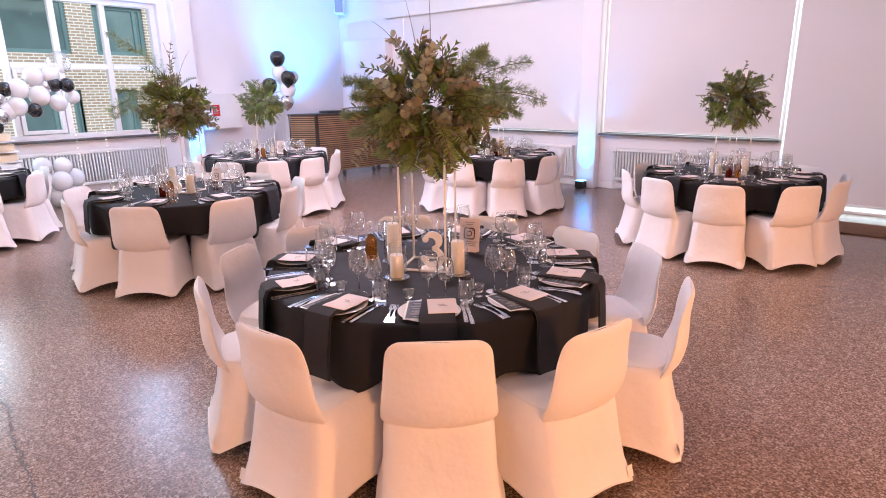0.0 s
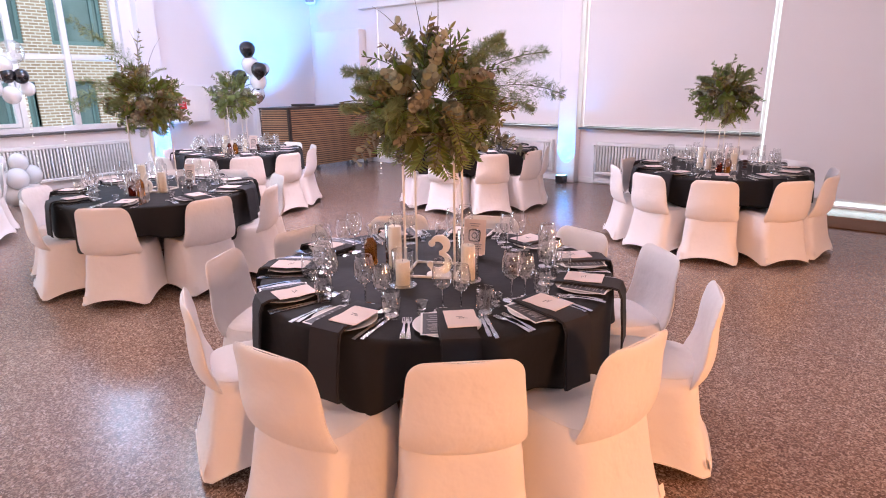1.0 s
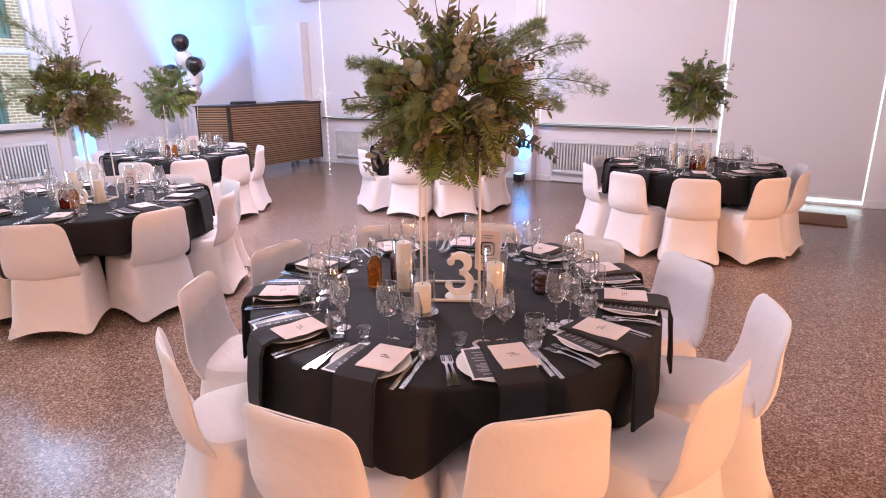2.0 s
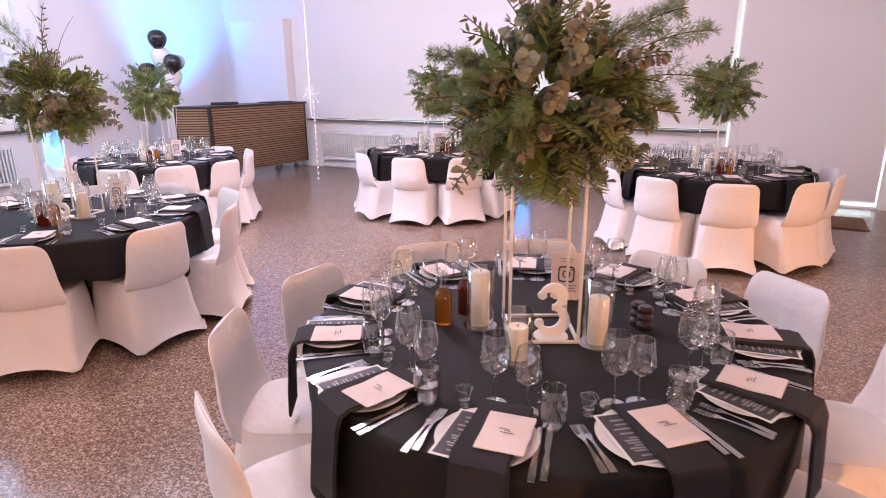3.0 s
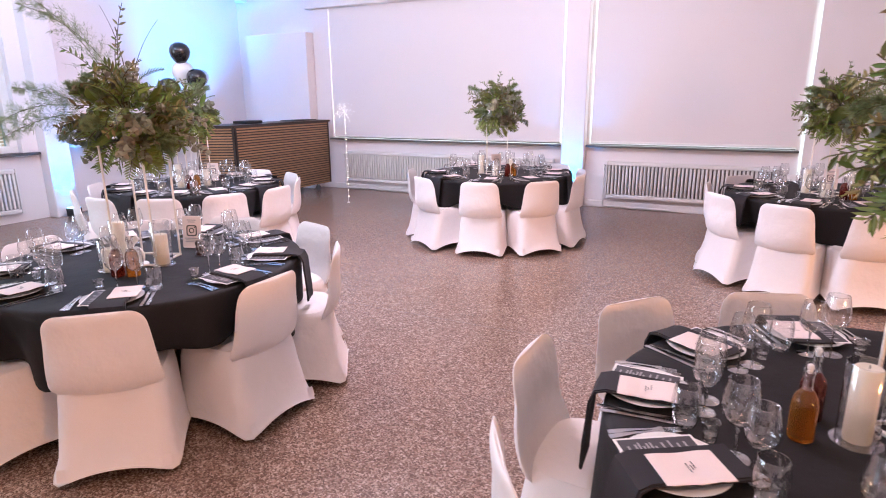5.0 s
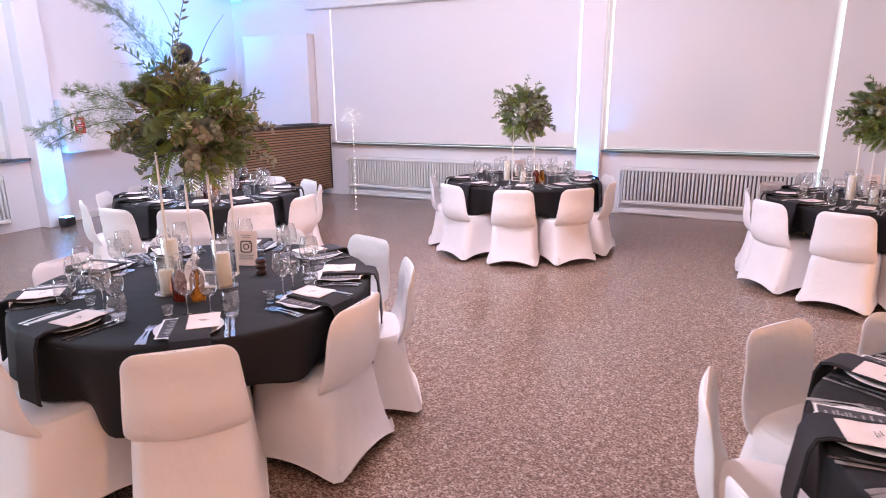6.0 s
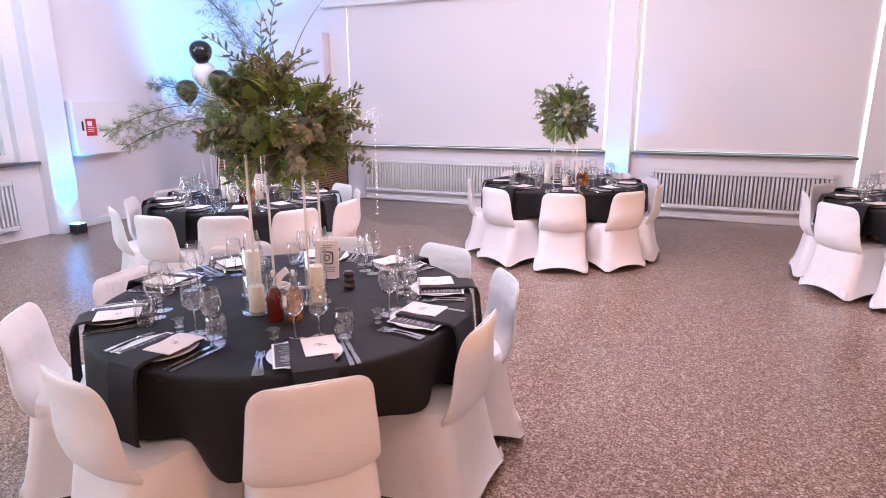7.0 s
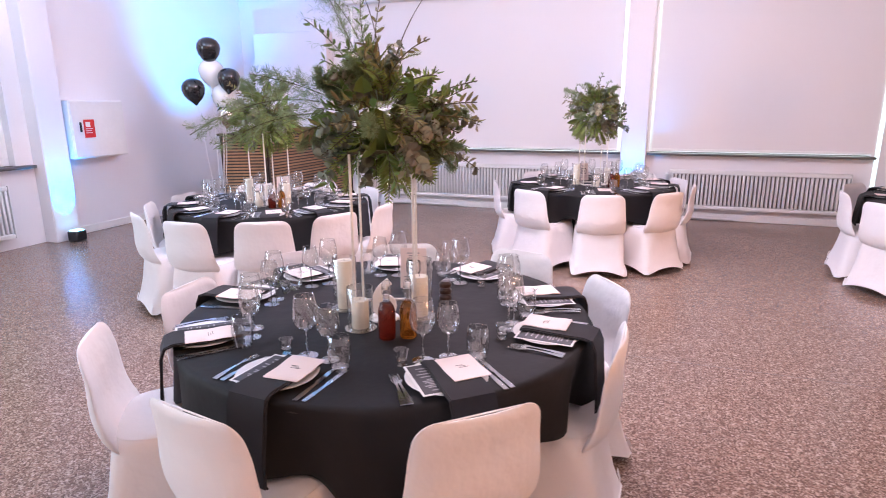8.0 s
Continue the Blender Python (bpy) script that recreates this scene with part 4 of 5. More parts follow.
    for kind, d, length in extras:
        d = Vector(d).normalized()
        if kind == "feather":
            feather(d, length, 0.6, 0.02)
        elif kind == "arch":
            feather(d, length, 0.55, 0.085)
        elif kind == "frond":
            frond(d, length, fern, 0.5, 0.1, 0.24)
        elif kind == "euca":
            eucalyptus(d, length, 0.5)
        elif kind == "grass":
            pts = sprig(rng, c + d * radius * 0.4, d, length, 0.06, 12)
            stems.tube(pts, [0.003 * (1 - i / 12) + 0.0006 for i in range(12)], 4, False)
        else:
            spray(d, length, dry if length > 0.45 else salal, 0.042, 0.5, 0.02)
    tagged(part("eucalyptus", euca, EUCA, a, "grey-green round-leaved eucalyptus", smooth=False), kind="stuff")
    tagged(part("bronze_eucalyptus", bronze, BRONZE, a, "pale bronze round-leaved eucalyptus", smooth=False), kind="stuff")
    tagged(part("fern_fronds", fern, FERN, a, "fresh green fern fronds", smooth=False), kind="stuff")
    tagged(part("broad_leaves", salal, SALAL, a, "deep green glossy leaves", smooth=False), kind="stuff")
    tagged(part("feathery_fern", aspar, ASPAR, a, "fine feathery asparagus fern", smooth=False), kind="stuff")
    tagged(part("dried_leaves", dry, DRY, a, "olive brown dried leaves", smooth=False), kind="stuff")
    tagged(part("stem_mass", stems, STEM, a, smooth=False), kind="stuff")
    return a


FAR = pose(0, 0, -50)
proto_table, proto_chair = table(), chair()
glass_a, glass_b = wine_glass(1.1), wine_glass(0.98)
tumbler = cup("tumbler", "clear barrel-shaped water glass", [(0.027, 0), (0.03, 0.003), (0.0385, 0.045), (0.0395, 0.07), (0.037, 0.095), (0.033, 0.118)], 0.0015, 0.012, "glasses on the tables")
shot = cup("shot_glass", "small clear thick-bottomed shot glass", [(0.017, 0), (0.018, 0.002), (0.021, 0.04), (0.025, 0.056)], 0.002, 0.02, "glasses on the tables")
plate = solid("dinner_plate", Form().lathe([(0.075, 0), (0.085, 0.004), (0.132, 0.014), (0.134, 0.016), (0.131, 0.0165), (0.09, 0.009), (0.07, 0.007), (0.01, 0.007)], 40, cap=(True, True)), CHINA, "round white china dinner plate", "plate", "plates on the tables")
fork_ = solid("fork", fork(), STEEL, "polished steel fork on the black cloth", "fork", "cutlery on the tables")
knife_ = solid("knife", knife(), STEEL, "polished steel knife on the black cloth", "knife", "cutlery on the tables")
menu_, card_ = menu_card(), place_card()
naps = {}
candle_tall, candle_mid, candle_low = candle(0.21, 0.225), candle(0.17, 0.245), candle(0.115, 0.17)
oil, vinegar, spices, sign = bottle(AMBER, "stoppered glass bottle of amber oil"), bottle(RED, "stoppered glass bottle of dark red vinegar"), spice_stack(), photo_sign()
used = {}


def place(ob, m):
    """The thing itself goes to the first place, copies to the rest."""
    if ob.name in used:
        return copy_thing(ob, m)
    used[ob.name] = True
    ob.matrix_basis = m
    return ob


rng = random.Random(11)
for (cx, cy), radius, seats, plates, number in TABLES:
    place(proto_table, pose(cx, cy, 0, 0, 0, 10 * number))
    solid("tablecloth", tablecloth(radius, number), CLOTH, "round black tablecloth hanging in soft folds", "tablecloth", "tablecloths", at=pose(cx, cy, 0), angle=80)
    nap = solid("napkin", napkin(radius), NAPKIN, "charcoal linen napkin hanging over the table edge", "napkin", "napkins on the tables")
    j = lambda e=0.008: rng.uniform(-e, e)
    for a, far_out in seats:
        place(proto_chair, pose(cx, cy, 0, 0, 0, a) @ pose(far_out, 0, 0, 0, 0, rng.uniform(-4, 4)))
    for a, r in plates or [(a, 0.7) for a, _ in seats]:
        s = pose(cx, cy, TZ, 0, 0, a)
        place(plate, s @ pose(r, j(), 0.001))
        place(menu_, s @ pose(r + 0.005 + j(), -0.054 + j(), 0.0174, 0, 0, -4 + j(5)))
        place(nap, s @ pose(j(0.004), 0.026 + j(), 0, 0, 0, 0))
        place(card_, s @ pose(r - 0.012 + j(), 0.05 + j(), 0.0315, 0, 0, 2 + j(5)))
        for v in (-0.15, -0.174):
            place(fork_, s @ pose(r + 0.11 + j(0.012), v + j(0.004), 0.001, 0, 0, j(4) - 2))
        for v in (0.15, 0.174):
            place(knife_, s @ pose(r + 0.115 + j(0.012), v + j(0.004), 0.001, 0, 0, j(4) + 3))
        place(glass_a, s @ pose(r - 0.17 + j(0.012), -0.012 + j(0.012), 0.001))
        place(glass_b, s @ pose(r - 0.165 + j(0.012), 0.072 + j(0.01), 0.001))
        place(tumbler, s @ pose(r - 0.125 + j(0.012), 0.15 + j(0.01), 0.001))
        place(shot, s @ pose(r - 0.155 + j(0.012), -0.1 + j(0.01), 0.001))

# what stands in the middle of each table
FACE = 18
MIDDLE = {1: dict(tall=(-0.208, -0.085), mid=(0.22, -0.04), low=(0.02, -0.28), oil=(-0.34, -0.13), vin=(-0.31, 0.0), spice=((0.31, 0.2), (0.34, 0.17)), sign=(-0.01, 0.33), text="3", no=(0.06, -0.06)),
          2: dict(tall=(-0.18, -0.04), mid=(0.16, -0.03), low=(-0.01, -0.23), oil=(0.2, -0.245), vin=(0.13, -0.285), spice=((0.19, 0.2),), sign=(-0.01, 0.31), text="6", no=(0.03, -0.1))}
for (cx, cy), radius, seats, plates, number in TABLES:
    mid = MIDDLE.get(number, MIDDLE[2])
    turn = {1: 0, 2: 0, 3: 20, 4: -10, 5: 12, 6: 40}[number]
    base = pose(cx, cy, TZ + 0.001, 0, 0, turn)
    for ob, key in ((candle_tall, "tall"), (candle_mid, "mid"), (candle_low, "low"), (oil, "oil"), (vinegar, "vin"), (sign, "sign")):
        if number == 6 and key in ("oil", "vin", "sign"):
            continue
        place(ob, base @ pose(*mid[key], 0, 0, 0, FACE if key == "sign" else 35))
    for p in mid["spice"]:
        place(spices, base @ pose(*p, 0))
    if number in (1, 2, 5):
        n = numeral({1: "3", 2: "6", 5: "8"}[number])
        n.matrix_basis = base @ pose(*mid["no"], 0, 0, 0, 30 if number == 1 else FACE)

big_a = arrangement(3, 0.32, 0.68, [("arch", (0.7, -0.15, 0.75), 0.36), ("arch", (0.85, -0.1, 0.6), 0.42), ("arch", (0.95, -0.05, 0.35), 0.46), ("arch", (0.9, 0.1, 0.2), 0.34), ("arch", (0.55, 0.1, 0.85), 0.3), ("euca", (0.1, -0.6, 0.75), 0.24), ("euca", (-0.3, -0.7, 0.4), 0.26), ("euca", (-0.75, -0.5, -0.35), 0.3), ("euca", (0.6, -0.6, 0.5), 0.26), ("feather", (-0.8, -0.4, 0.5), 0.26), ("feather", (-0.8, -0.6, 0.3), 0.22), ("feather", (-0.9, -0.5, 0.1), 0.24), ("feather", (-0.6, -0.9, -0.1), 0.26), ("grass", (0.1, 0, 1), 0.5), ("grass", (-0.3, -0.1, 1), 0.45), ("grass", (-0.15, 0.1, 1), 0.42), ("euca", (-0.25, -0.1, 1), 0.26), ("euca", (-0.1, 0.1, 1), 0.22), ("euca", (0.8, 0.1, -0.35), 0.34), ("euca", (0.7, 0.4, -0.3), 0.3)])
big_b = arrangement(8, 0.3, 0.67, [("arch", (-0.35, -0.1, 1), 0.72), ("arch", (-0.2, -0.1, 1), 0.6), ("arch", (-1, -0.35, 0.4), 0.6), ("arch", (-1, -0.3, 0.2), 0.5), ("feather", (-0.9, -0.5, 0.5), 0.36), ("spray", (-0.25, 0.1, 1), 0.36), ("spray", (-0.1, 0, 1), 0.46), ("spray", (-0.45, 0, 0.9), 0.34), ("grass", (0, 0.1, 1), 0.5), ("grass", (0.2, 0, 1), 0.45), ("spray", (0.9, 0.4, 0.35), 0.24), ("euca", (0.85, 0.3, 0.1), 0.26), ("euca", (0.8, 0.3, -0.3), 0.3), ("euca", (0.4, -0.8, -0.3), 0.28)], 0.85)
small_green = arrangement(33, 0.31, 0.62, [("feather", (0.3, 0, 1), 0.22), ("feather", (-0.3, 0.2, 0.8), 0.22)], 0.8, 2.0)
small = arrangement(21, 0.31, 0.62, [("spray", (0, 0, 1), 0.3), ("spray", (0.3, 0.2, 1), 0.26), ("feather", (-0.6, 0, 0.6), 0.25), ("euca", (0.9, 0, -0.3), 0.25)], 0.75)
tagged(big_a, "tall pale stand with feathery fern and grey eucalyptus ball")
tagged(big_b, "tall pale stand with wide fern fronds and leafy ball")
place(big_a, pose(T3[0], T3[1] - 0.02, TZ + 0.001, 0, 0, 28))
place(big_b, pose(T2[0], T2[1], TZ + 0.001, 0, 0, 20))
place(small, pose(T4[0], T4[1], TZ + 0.001, 0, 0, 20))
place(small, pose(T5[0], T5[1], TZ + 0.001, 0, 0, 140))
tagged(small_green, "tall pale stand with a ball of bright green fern")
place(small_green, pose(T1[0], T1[1], TZ + 0.001, 0, 0, 250))

# ---- bar in the corner ----
bar = thing("bar_counter", "mobile bar clad in oak slats with a dark top", "bar")
B0, B1, B2 = Vector((-6.78, 9.76, 0)), Vector((-6.27, 10.02, 0)), Vector((-6.22, 12.2, 0))
BZ0, BZ1 = 0.14, 1.22


def panel_between(name, a, b2, z0, z1, depth, mat, parent, label=""):
    d = b2 - a
    m = Matrix.Translation(a) @ pose(0, 0, 0, 0, 0, math.degrees(math.atan2(d.y, d.x)))
    return part(name, box((0, 0, z0), (d.length, depth, z1), 0.002).moved(m), mat, parent, label, smooth=False)


for a, b2 in ((B0, B1), (B1, B2)):
    d = b2 - a
    m = Matrix.Translation(a) @ pose(0, 0, 0, 0, 0, math.degrees(math.atan2(d.y, d.x)))
    panel_between("body", a, b2, BZ0, BZ1, 0.04, DARKWOOD, bar, "dark backing board")
    n = 27
    pitch = (BZ1 - BZ0) / n
    me = box((0.03, -0.018, 0.006), (d.length - 0.03, 0.0, pitch - 0.012), 0.003).mesh("slat", OAK, False)
    for k in range(n):
        s = new("slat", me)
        s.parent = bar
        s.matrix_local = m @ pose(0, -0.0015, BZ0 + k * pitch)
    for x0, x1 in ((0, 0.03), (d.length - 0.029, d.length - 0.001)):
        part("corner_trim", box((x0, -0.022, BZ0), (x1, -0.001, BZ1)).moved(m), DARKWOOD, bar, smooth=False)
top = Form()
pts = [(-6.8, 9.72), (-6.245, 9.99), (-6.19, 12.24), (-6.8, 12.24)]
top.quad_strip([[(x, y, BZ1 + 0.001) for x, y in pts], [(x, y, BZ1 + 0.035) for x, y in pts]], True, (True, True))
part("countertop", top, DARKWOOD, bar, "dark laminate counter top", smooth=False)
for x, y in ((-6.7, 9.95), (-6.4, 10.15), (-6.35, 10.7), (-6.35, 11.5), (-6.35, 12.0), (-6.75, 12.0)):
    w = part("castor", Form().tube([(x, y - 0.014, 0.05), (x, y + 0.014, 0.05)], 0.05, 16), RUBBER, bar)
    part("castor_fork", box((x - 0.02, y - 0.02, 0.09), (x + 0.02, y + 0.02, BZ0)), STEEL, w, smooth=False)
tray = thing("laptop", "closed black tray of equipment on the bar", "equipment", at=pose(-6.5, 10.55, BZ1 + 0.036))
part("body", box((-0.14, -0.18, 0), (0.14, 0.18, 0.045), 0.008), BLACK, tray)
solid("serving_tray", box((-0.15, -0.3, 0), (0.15, 0.3, 0.018), 0.006), BLACK, "flat black tray on the bar", "tray", at=pose(-6.45, 11.7, BZ1 + 0.036))

# ---- fire hose cabinet, speaker, uplights ----
cab = thing("fire_hose_cabinet", "white steel fire hose cabinet with a red sign", "cabinet", at=pose(X_W, 8.77, 0.975))
part("body", box((0, 0, 0), (0.24, 0.78, 0.7), 0.006), METALW, cab, smooth=False)
part("door", box((0.242, 0.012, 0.012), (0.258, 0.768, 0.688), 0.005), METALW, cab, smooth=False)
part("handle", box((0.26, 0.1, 0.32), (0.285, 0.12, 0.44), 0.006), BLACK, cab)
sg = part("sign", box((0.259, 0.16, 0.25), (0.262, 0.31, 0.47)), REDSIGN, cab, "red safety sign with white marks", smooth=False)
part("sign_mark", box((0.2625, 0.185, 0.38), (0.264, 0.25, 0.44)).box((0.2625, 0.18, 0.355), (0.264, 0.28, 0.363)).box((0.2625, 0.18, 0.33), (0.264, 0.26, 0.338)).box((0.2625, 0.18, 0.305), (0.264, 0.27, 0.313)), PAPER, sg, smooth=False)
spk = thing("wall_speaker", "small white loudspeaker high on the wall", "loudspeaker", at=pose(X_W + 0.33, 12.2, 3.35, 0, 0, -50))
part("body", box((-0.1, -0.11, 0), (0.12, 0.11, 0.36), 0.02), METALW, spk)
part("grille", box((0.121, -0.09, 0.03), (0.127, 0.09, 0.33), 0.002), INK, spk, smooth=False)
part("bracket", box((-0.3, -0.03, 0.15), (-0.1, 0.03, 0.2), 0.005), BLACK, spk, smooth=False)
part("body_cable", Form().tube([(-0.1, 0, 0.08), (-0.16, 0, 0.02), (-0.25, 0, 0.1)], 0.006, 6), BLACK, spk)


def uplight(m):
    u = thing("floor_uplight", "small black led floor lamp casting blue light", "uplight", "blue floor uplights", at=m)
    part("body", box((-0.075, -0.075, 0.012), (0.075, 0.075, 0.135), 0.012), BLACK, u)
    part("lens", box((-0.06, -0.06, 0.1355), (0.06, 0.06, 0.142), 0.003), BLUELED, u)
    for x in (-0.055, 0.055):
        part("foot", box((x - 0.015, -0.06, 0), (x + 0.015, 0.06, 0.0115), 0.003), RUBBER, u)
    return u


up = uplight(pose(-8.04, 8.56, 0, 0, 0, 5))
copy_thing(up, pose(-1.76, 12.11, 0, 0, 0, -4))
copy_thing(up, pose(-7.0, 10.6, 0, 0, 0, 28))

# unseen ceiling fixtures added above the fill lights, and stands for the warm lamps
for gx, gy, gc, ge in ROOM_FILLS:
    c = thing("pendant_lamp", "white ceiling fixture on a short rod, added out of view", "pendant lamp", "pendant lamps", at=pose(gx, gy, 0))
    part("rod", Form().tube([(0, 0, 4.08), (0, 0, Z_C - 0.02)], 0.012, 8), METALW, c)
    part("canopy", Form().lathe([(0.14, 4.07), (0.15, 4.08), (0.02, 4.12)], 24, cap=(True, True)), METALW, c)
    part("ceiling_rose", Form().lathe([(0.05, Z_C - 0.03), (0.05, Z_C - 0.001)], 16, cap=(True, True)), METALW, c)
for wx, wy, wz, wt, en in STANDS:
    w = thing("lamp_stand", "black lamp stand with a warm wash lamp", "lamp", "warm lamps on stands", at=pose(wx, wy, 0))
    part("pole", Form().tube([(0, 0, 0.02), (0, 0, wz - 0.3)], 0.016, 8), BLACK, w)
    part("base_plate", Form().lathe([(0.2, 0), (0.2, 0.015), (0.02, 0.02)], 24, cap=(True, True)), BLACK, w)
    part("lamp_head", box((-0.1, -0.1, wz - 0.3), (0.1, 0.1, wz - 0.22), 0.01), BLACK, w)


# ---- balloons ----
def balloon_form(c, r, tip=(0, 0, -1)):
    prof = [(0.004, -1.32 * r), (0.02 * r / 0.14, -1.24 * r), (0.25 * r, -1.1 * r), (0.6 * r, -0.8 * r), (0.86 * r, -0.42 * r), (0.99 * r, 0.05 * r), (0.95 * r, 0.4 * r), (0.76 * r, 0.72 * r), (0.42 * r, 0.94 * r), (0.02 * r, 1.0 * r)]
    q = Vector((0, 0, -1)).rotation_difference(Vector(tip).normalized()).to_matrix().to_4x4()
    return Form().lathe(prof, 22, cap=(True, True)).moved(Matrix.Translation(c) @ q)


bunch = thing("balloon_bunch", "bunch of black, white and silver helium balloons on ribbons", "balloons", at=pose(-6.64, 9.5, 0))
for (x, y, z), r, mat in (((0.03, 0.0, 2.33), 0.14, BALLOONB), ((0.0, 0.05, 2.07), 0.15, BALLOONW), ((-0.2, -0.06, 1.86), 0.14, BALLOONB), ((0.26, 0.04, 1.98), 0.135, BALLOONB), ((0.1, 0.12, 1.78), 0.15, BALLOONW), ((0.2, 0.02, 1.56), 0.125, CHROME), ((0.1, 0.24, 2.0), 0.12, CHROME)):
    p = part("balloon", balloon_form((x, y, z - 0.07), r, (-x * 0.5, -y * 0.5, -1)), mat, bunch)
    part("ribbon", Form().tube([(x * 0.8, y * 0.8, z - 0.07 - r * 1.34), (x * 0.5, y * 0.5, 0.9), (0.01, 0, 0.09)], 0.003, 5), PAPER, p)
part("weight", box((-0.05, -0.05, 0), (0.05, 0.05, 0.09), 0.01), CHROME, bunch)

rng = random.Random(4)
floor_bunch = thing("balloon_cluster", "cluster of white balloons on the floor by the radiator", "balloons", at=pose(-7.25, 5.82, 0))
for x, y, z, r in ((0, 0, 0.16, 0.15), (0.22, 0.12, 0.15, 0.14), (-0.1, 0.26, 0.17, 0.15), (0.02, -0.26, 0.2, 0.15), (0.1, 0.05, 0.4, 0.15), (-0.05, 0.28, 0.42, 0.14), (0.05, -0.2, 0.45, 0.15), (0.02, 0.12, 0.62, 0.13), (-0.02, -0.14, 0.64, 0.13)):
    d = Vector((x, y, z - 0.38))
    part("balloon", Form().ball((x, y, z), r, 18, 1.05), BALLOONW, floor_bunch)
garland = thing("balloon_garland", "balloon garland of white, black and silver on a stand", "balloons", at=pose(-7.2, 5.38, 0))
part("frame", Form().tube([(0, -0.9, 0.01), (0, -0.85, 1.2), (0.0, -0.5, 1.5), (0, 0.1, 1.6), (0, 0.7, 1.8)], 0.012, 8), METALW, garland)
for x, y, z, r, mat in ((0.03, 0.62, 1.98, 0.1, BALLOONB), (0.06, 0.78, 1.97, 0.1, BALLOONB), (0, 0.6, 2.12, 0.12, BALLOONW), (0, 0.38, 2.1, 0.13, BALLOONW), (0.05, 0.4, 1.82, 0.14, BALLOONW), (0.08, 0.62, 1.72, 0.12, BALLOONW), (0.1, 0.3, 1.62, 0.1, BALLOONB), (0.02, 0.16, 1.92, 0.14, BALLOONW), (0.08, 0.1, 1.68, 0.13, BALLOONW), (0.02, 0.0, 1.92, 0.1, BALLOONB), (0.06, -0.12, 1.78, 0.11, CHROME), (0.06, -0.02, 1.62, 0.12, BALLOONW), (0.1, -0.14, 1.55, 0.12, CHROME), (0.02, -0.3, 1.7, 0.14, BALLOONW), (0.1, -0.2, 1.4, 0.09, BALLOONB), (0.06, -0.38, 1.45, 0.12, BALLOONW), (0.1, -0.3, 1.3, 0.09, BALLOONB), (0.0, 0.85, 1.8, 0.1, BALLOONW), (0.0, 0.5, 1.95, 0.1, CHROME), (0.0, -0.6, 1.6, 0.14, BALLOONW), (0.0, -0.8, 1.3, 0.14, BALLOONW)):
    part("balloon", Form().ball((x, y, z - 0.16), r, 18, 1.06), mat, garland)
part("clear_balloon", Form().ball((0.0, 0.74, 2.14), 0.16, 24, 1.0), GLASS, garland, "clear transparent bubble balloon")

# cake stand below the garland
cake = thing("cake_stand", "tiered stand of layered cakes on a clear column", "cake stand", at=pose(-7.0, 5.12, 0))
part("column", Form().lathe([(0.24, 0), (0.24, 0.75), (0.2, 0.76)], 28, cap=(True, True)), BALLOONW, cake)
for k, r in enumerate((0.22, 0.2, 0.18)):
    z = 0.77 + 0.14 * k
    part("tier_board", Form().lathe([(r + 0.04, z), (r + 0.04, z + 0.012)], 28, cap=(True, True)), PAPER, cake)
    part("cake_layer", Form().lathe([(r - 0.01, z + 0.013), (r, z + 0.02), (r, z + 0.1), (r - 0.02, z + 0.11)], 28, cap=(True, True)), CREAM, cake)

# ---- fairy lights ----
led_mesh = Form().ball((0, 0, 0), 0.006, 8).mesh("bulb", LED)


def light_string(pts, gap, label):
    s = thing("fairy_light_string", label, "string lights", "fairy lights")
    part("cable", Form().tube(pts, 0.0025, 5), PAPER, s)
    path = [Vector(p) for p in pts]
    carry = 0.0
    for a, b2 in zip(path, path[1:]):
        n = (b2 - a).length
        while carry < n:
            b = new("bulb", led_mesh)
            b.parent = s
            b.location = a.lerp(b2, carry / n) + Vector((0.008, -0.006, 0))
            carry += gap
        carry -= n
    return s


light_string([(-7.62, 6.3, 1.75), (-7.61, 6.31, 1.0), (-7.6, 6.3, 0.003)], 0.1, "hanging string of warm fairy lights by the window")
light_string([(-7.62, 6.74, 1.25), (-7.61, 6.75, 0.6), (-7.6, 6.74, 0.003)], 0.1, "hanging string of warm fairy lights by the window")
tree = thing("light_sphere", "sphere of tiny fairy lights on a thin lit string", "string lights", "fairy lights", at=pose(-5.09, 11.17, 0))
part("cable", Form().tube([(0, 0, 0.003), (0.005, 0, 0.7), (0, 0, 1.41)], 0.003, 5), PAPER, tree)
part("foot", Form().lathe([(0.025, 0), (0.025, 0.008), (0.006, 0.012)], 16, cap=(True, True)), METALW, tree)
rng = random.Random(7)
for k in range(13):
    b = new("bulb", led_mesh)
    b.parent = tree
    b.location = (0.01, 0, 0.1 + k * 0.1)
wires = Form()
for k in range(46):
    d = Vector((rng.gauss(0, 1), rng.gauss(0, 1), rng.gauss(0, 1))).normalized() * rng.uniform(0.08, 0.17)
    wires.tube([(0, 0, 1.42), tuple(Vector((0, 0, 1.42)) + d)], 0.0012, 4)
    b = new("bulb", led_mesh)
    b.parent = tree
    b.location = Vector((0, 0, 1.42)) + d
    b.scale = (0.5, 0.5, 0.5)
part("wires", wires, PAPER, tree)

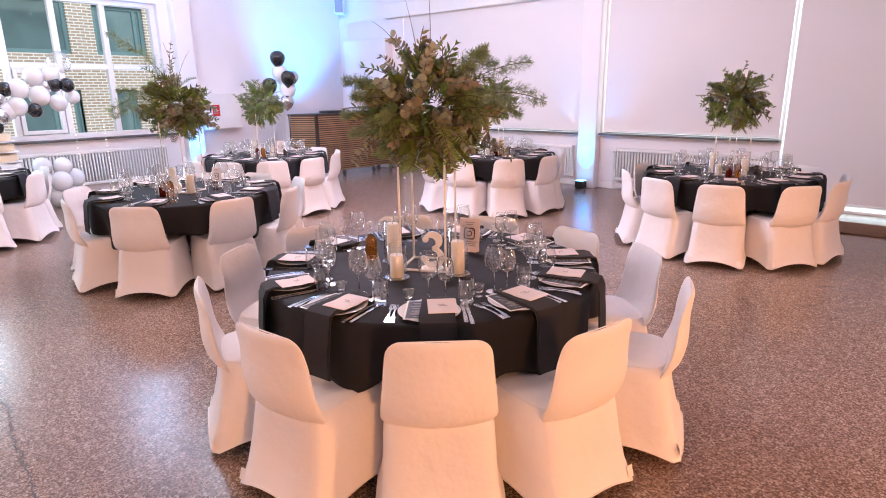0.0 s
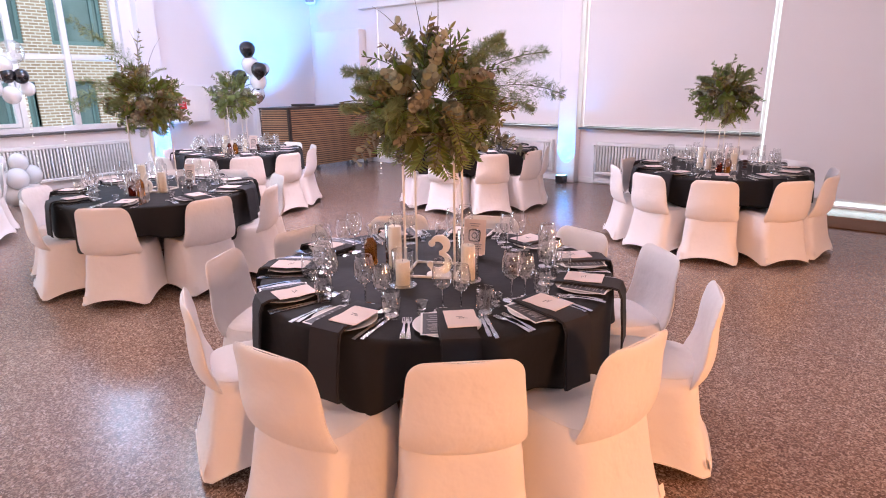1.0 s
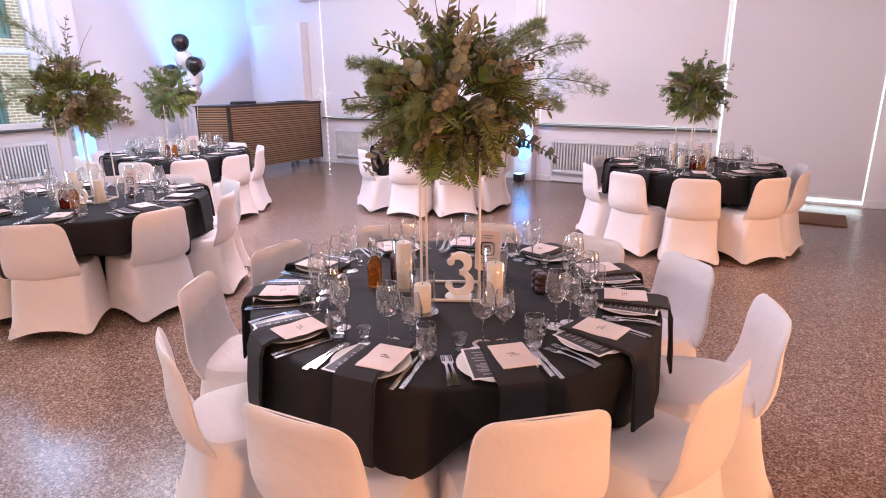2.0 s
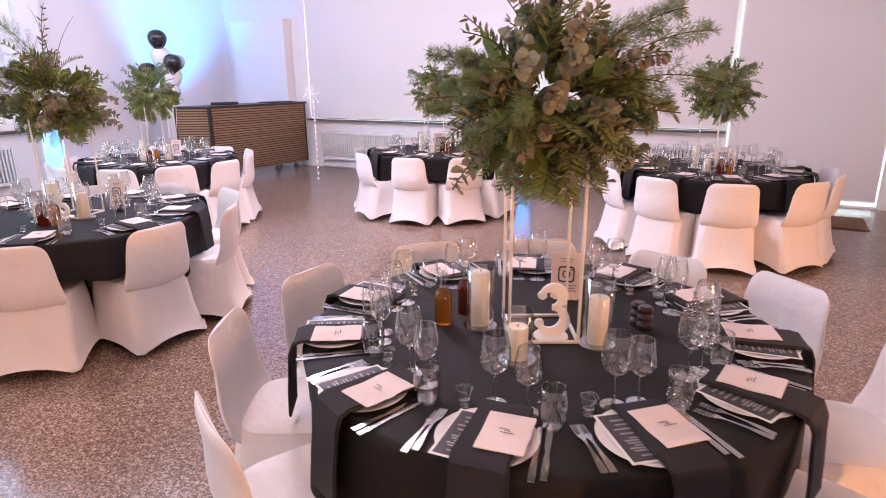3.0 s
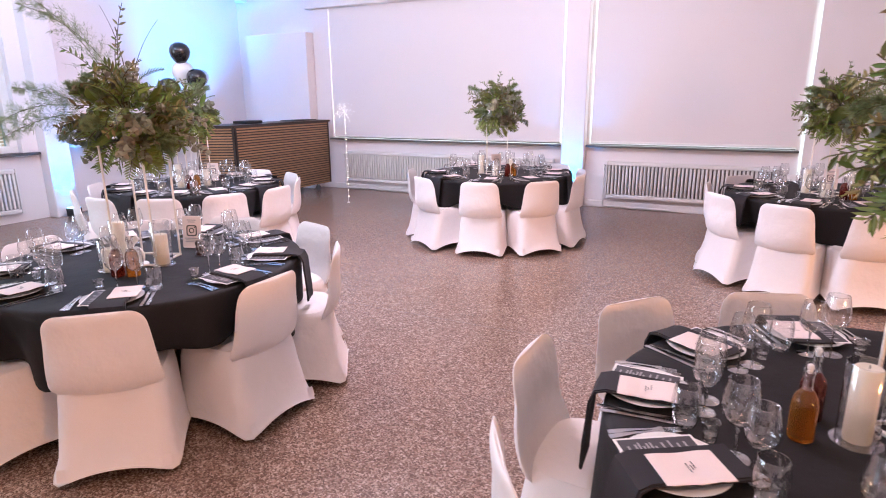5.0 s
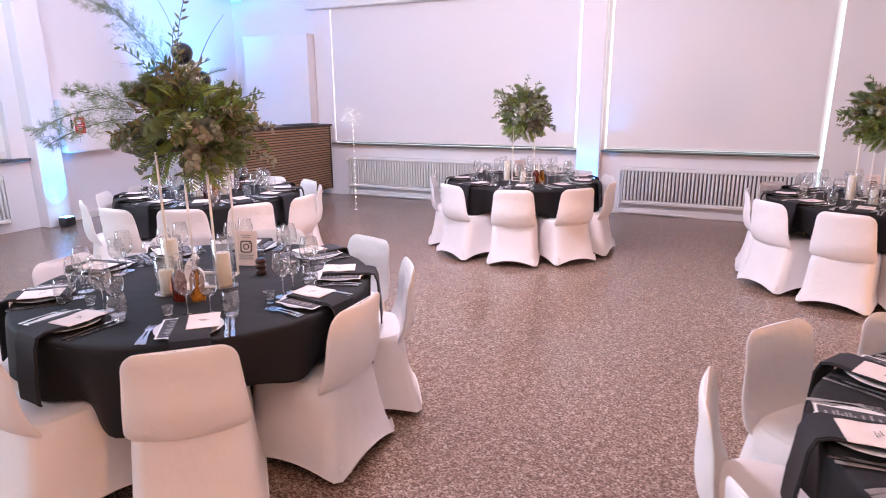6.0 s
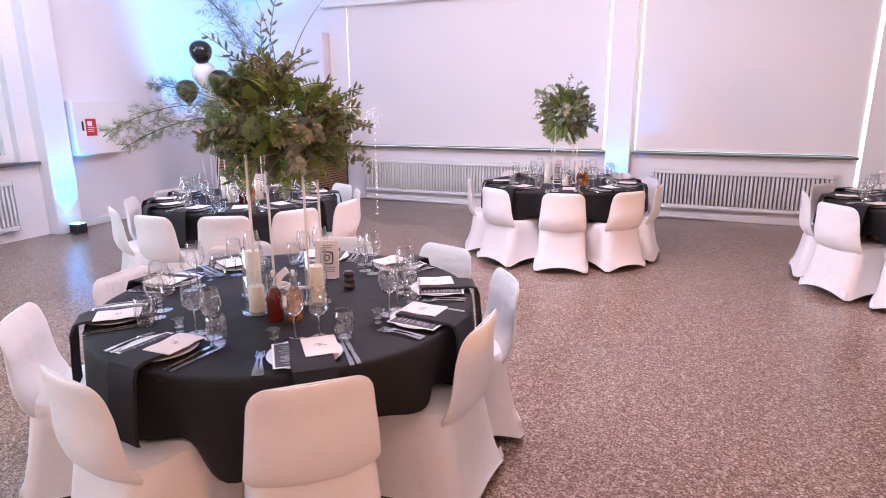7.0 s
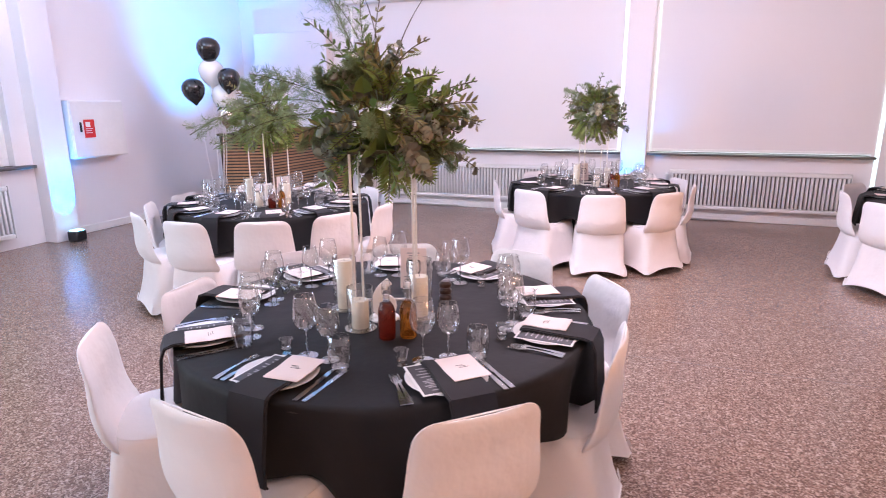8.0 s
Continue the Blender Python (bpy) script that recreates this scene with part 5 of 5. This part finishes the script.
# ---- by the right-hand wall ----
solid("doormat", box((2.0, 11.05, 0.001), (2.78, 11.72, 0.015), 0.004), COIR, "brown coir mat on the floor", "mat", smooth=False)
pillar_s = thing("sequin_column", "champagne sequin-covered column with a black balloon above", "decoration", at=pose(3.44, 11.85, 0))
part("sequin_cover", Form().lathe([(0.2, 0), (0.19, 0.02), (0.16, 0.4), (0.15, 1.1), (0.14, 1.14)], 24, cap=(True, True)), SEQUIN, pillar_s)
part("balloon", balloon_form((-0.2, 0, 2.35), 0.17), BALLOONB, pillar_s)
part("ribbon", Form().tube([(-0.2, 0, 2.13), (-0.1, 0, 1.5), (0, 0, 1.142)], 0.003, 5), PAPER, pillar_s)

# hairline cracks across the terrazzo
rng = random.Random(9)


def crack(a, b2, wob, n):
    f = Form()
    a, b2 = Vector(a), Vector(b2)
    side = (b2 - a).cross(Vector((0, 0, 1))).normalized()
    rings = []
    for k in range(n + 1):
        p = a.lerp(b2, k / n) + side * rng.uniform(-wob, wob)
        w = rng.uniform(0.0018, 0.0048)
        rings.append([tuple(p - side * w), tuple(p + side * w)])
    f.quad_strip([[(x, y, 0.0012) for x, y, z in r] for r in rings], False)
    return solid("floor_crack", f, BLACKINK, "thin dark crack in the terrazzo", "crack", kind="structure", smooth=False)


for a, b2 in (((-0.82, 3.57, 0), (-0.62, 3.62, 0)), ((-0.62, 3.62, 0), (-0.33, 3.56, 0)), ((-0.33, 3.56, 0), (0.42, 3.49, 0)), ((0.42, 3.49, 0), (1.0, 3.36, 0))):
    crack(a, b2, 0.013, 24)
for x0, x1, y in ((X_W + 0.02, X_E - 0.02, 0.16), (X_W + 0.02, -0.84, 3.7), (X_W + 0.02, X_E - 0.02, 7.24), (X_W + 0.02, X_E - 0.02, 10.78)):
    f = Form().quad_strip([[(x0, y - 0.0022, 0.0011), (x0, y + 0.0022, 0.0011)], [(x1, y - 0.0022, 0.0011), (x1, y + 0.0022, 0.0011)]], False)
    solid("floor_joint", f, JOINT, "thin grey movement joint in the terrazzo", "joint", kind="structure", smooth=False)
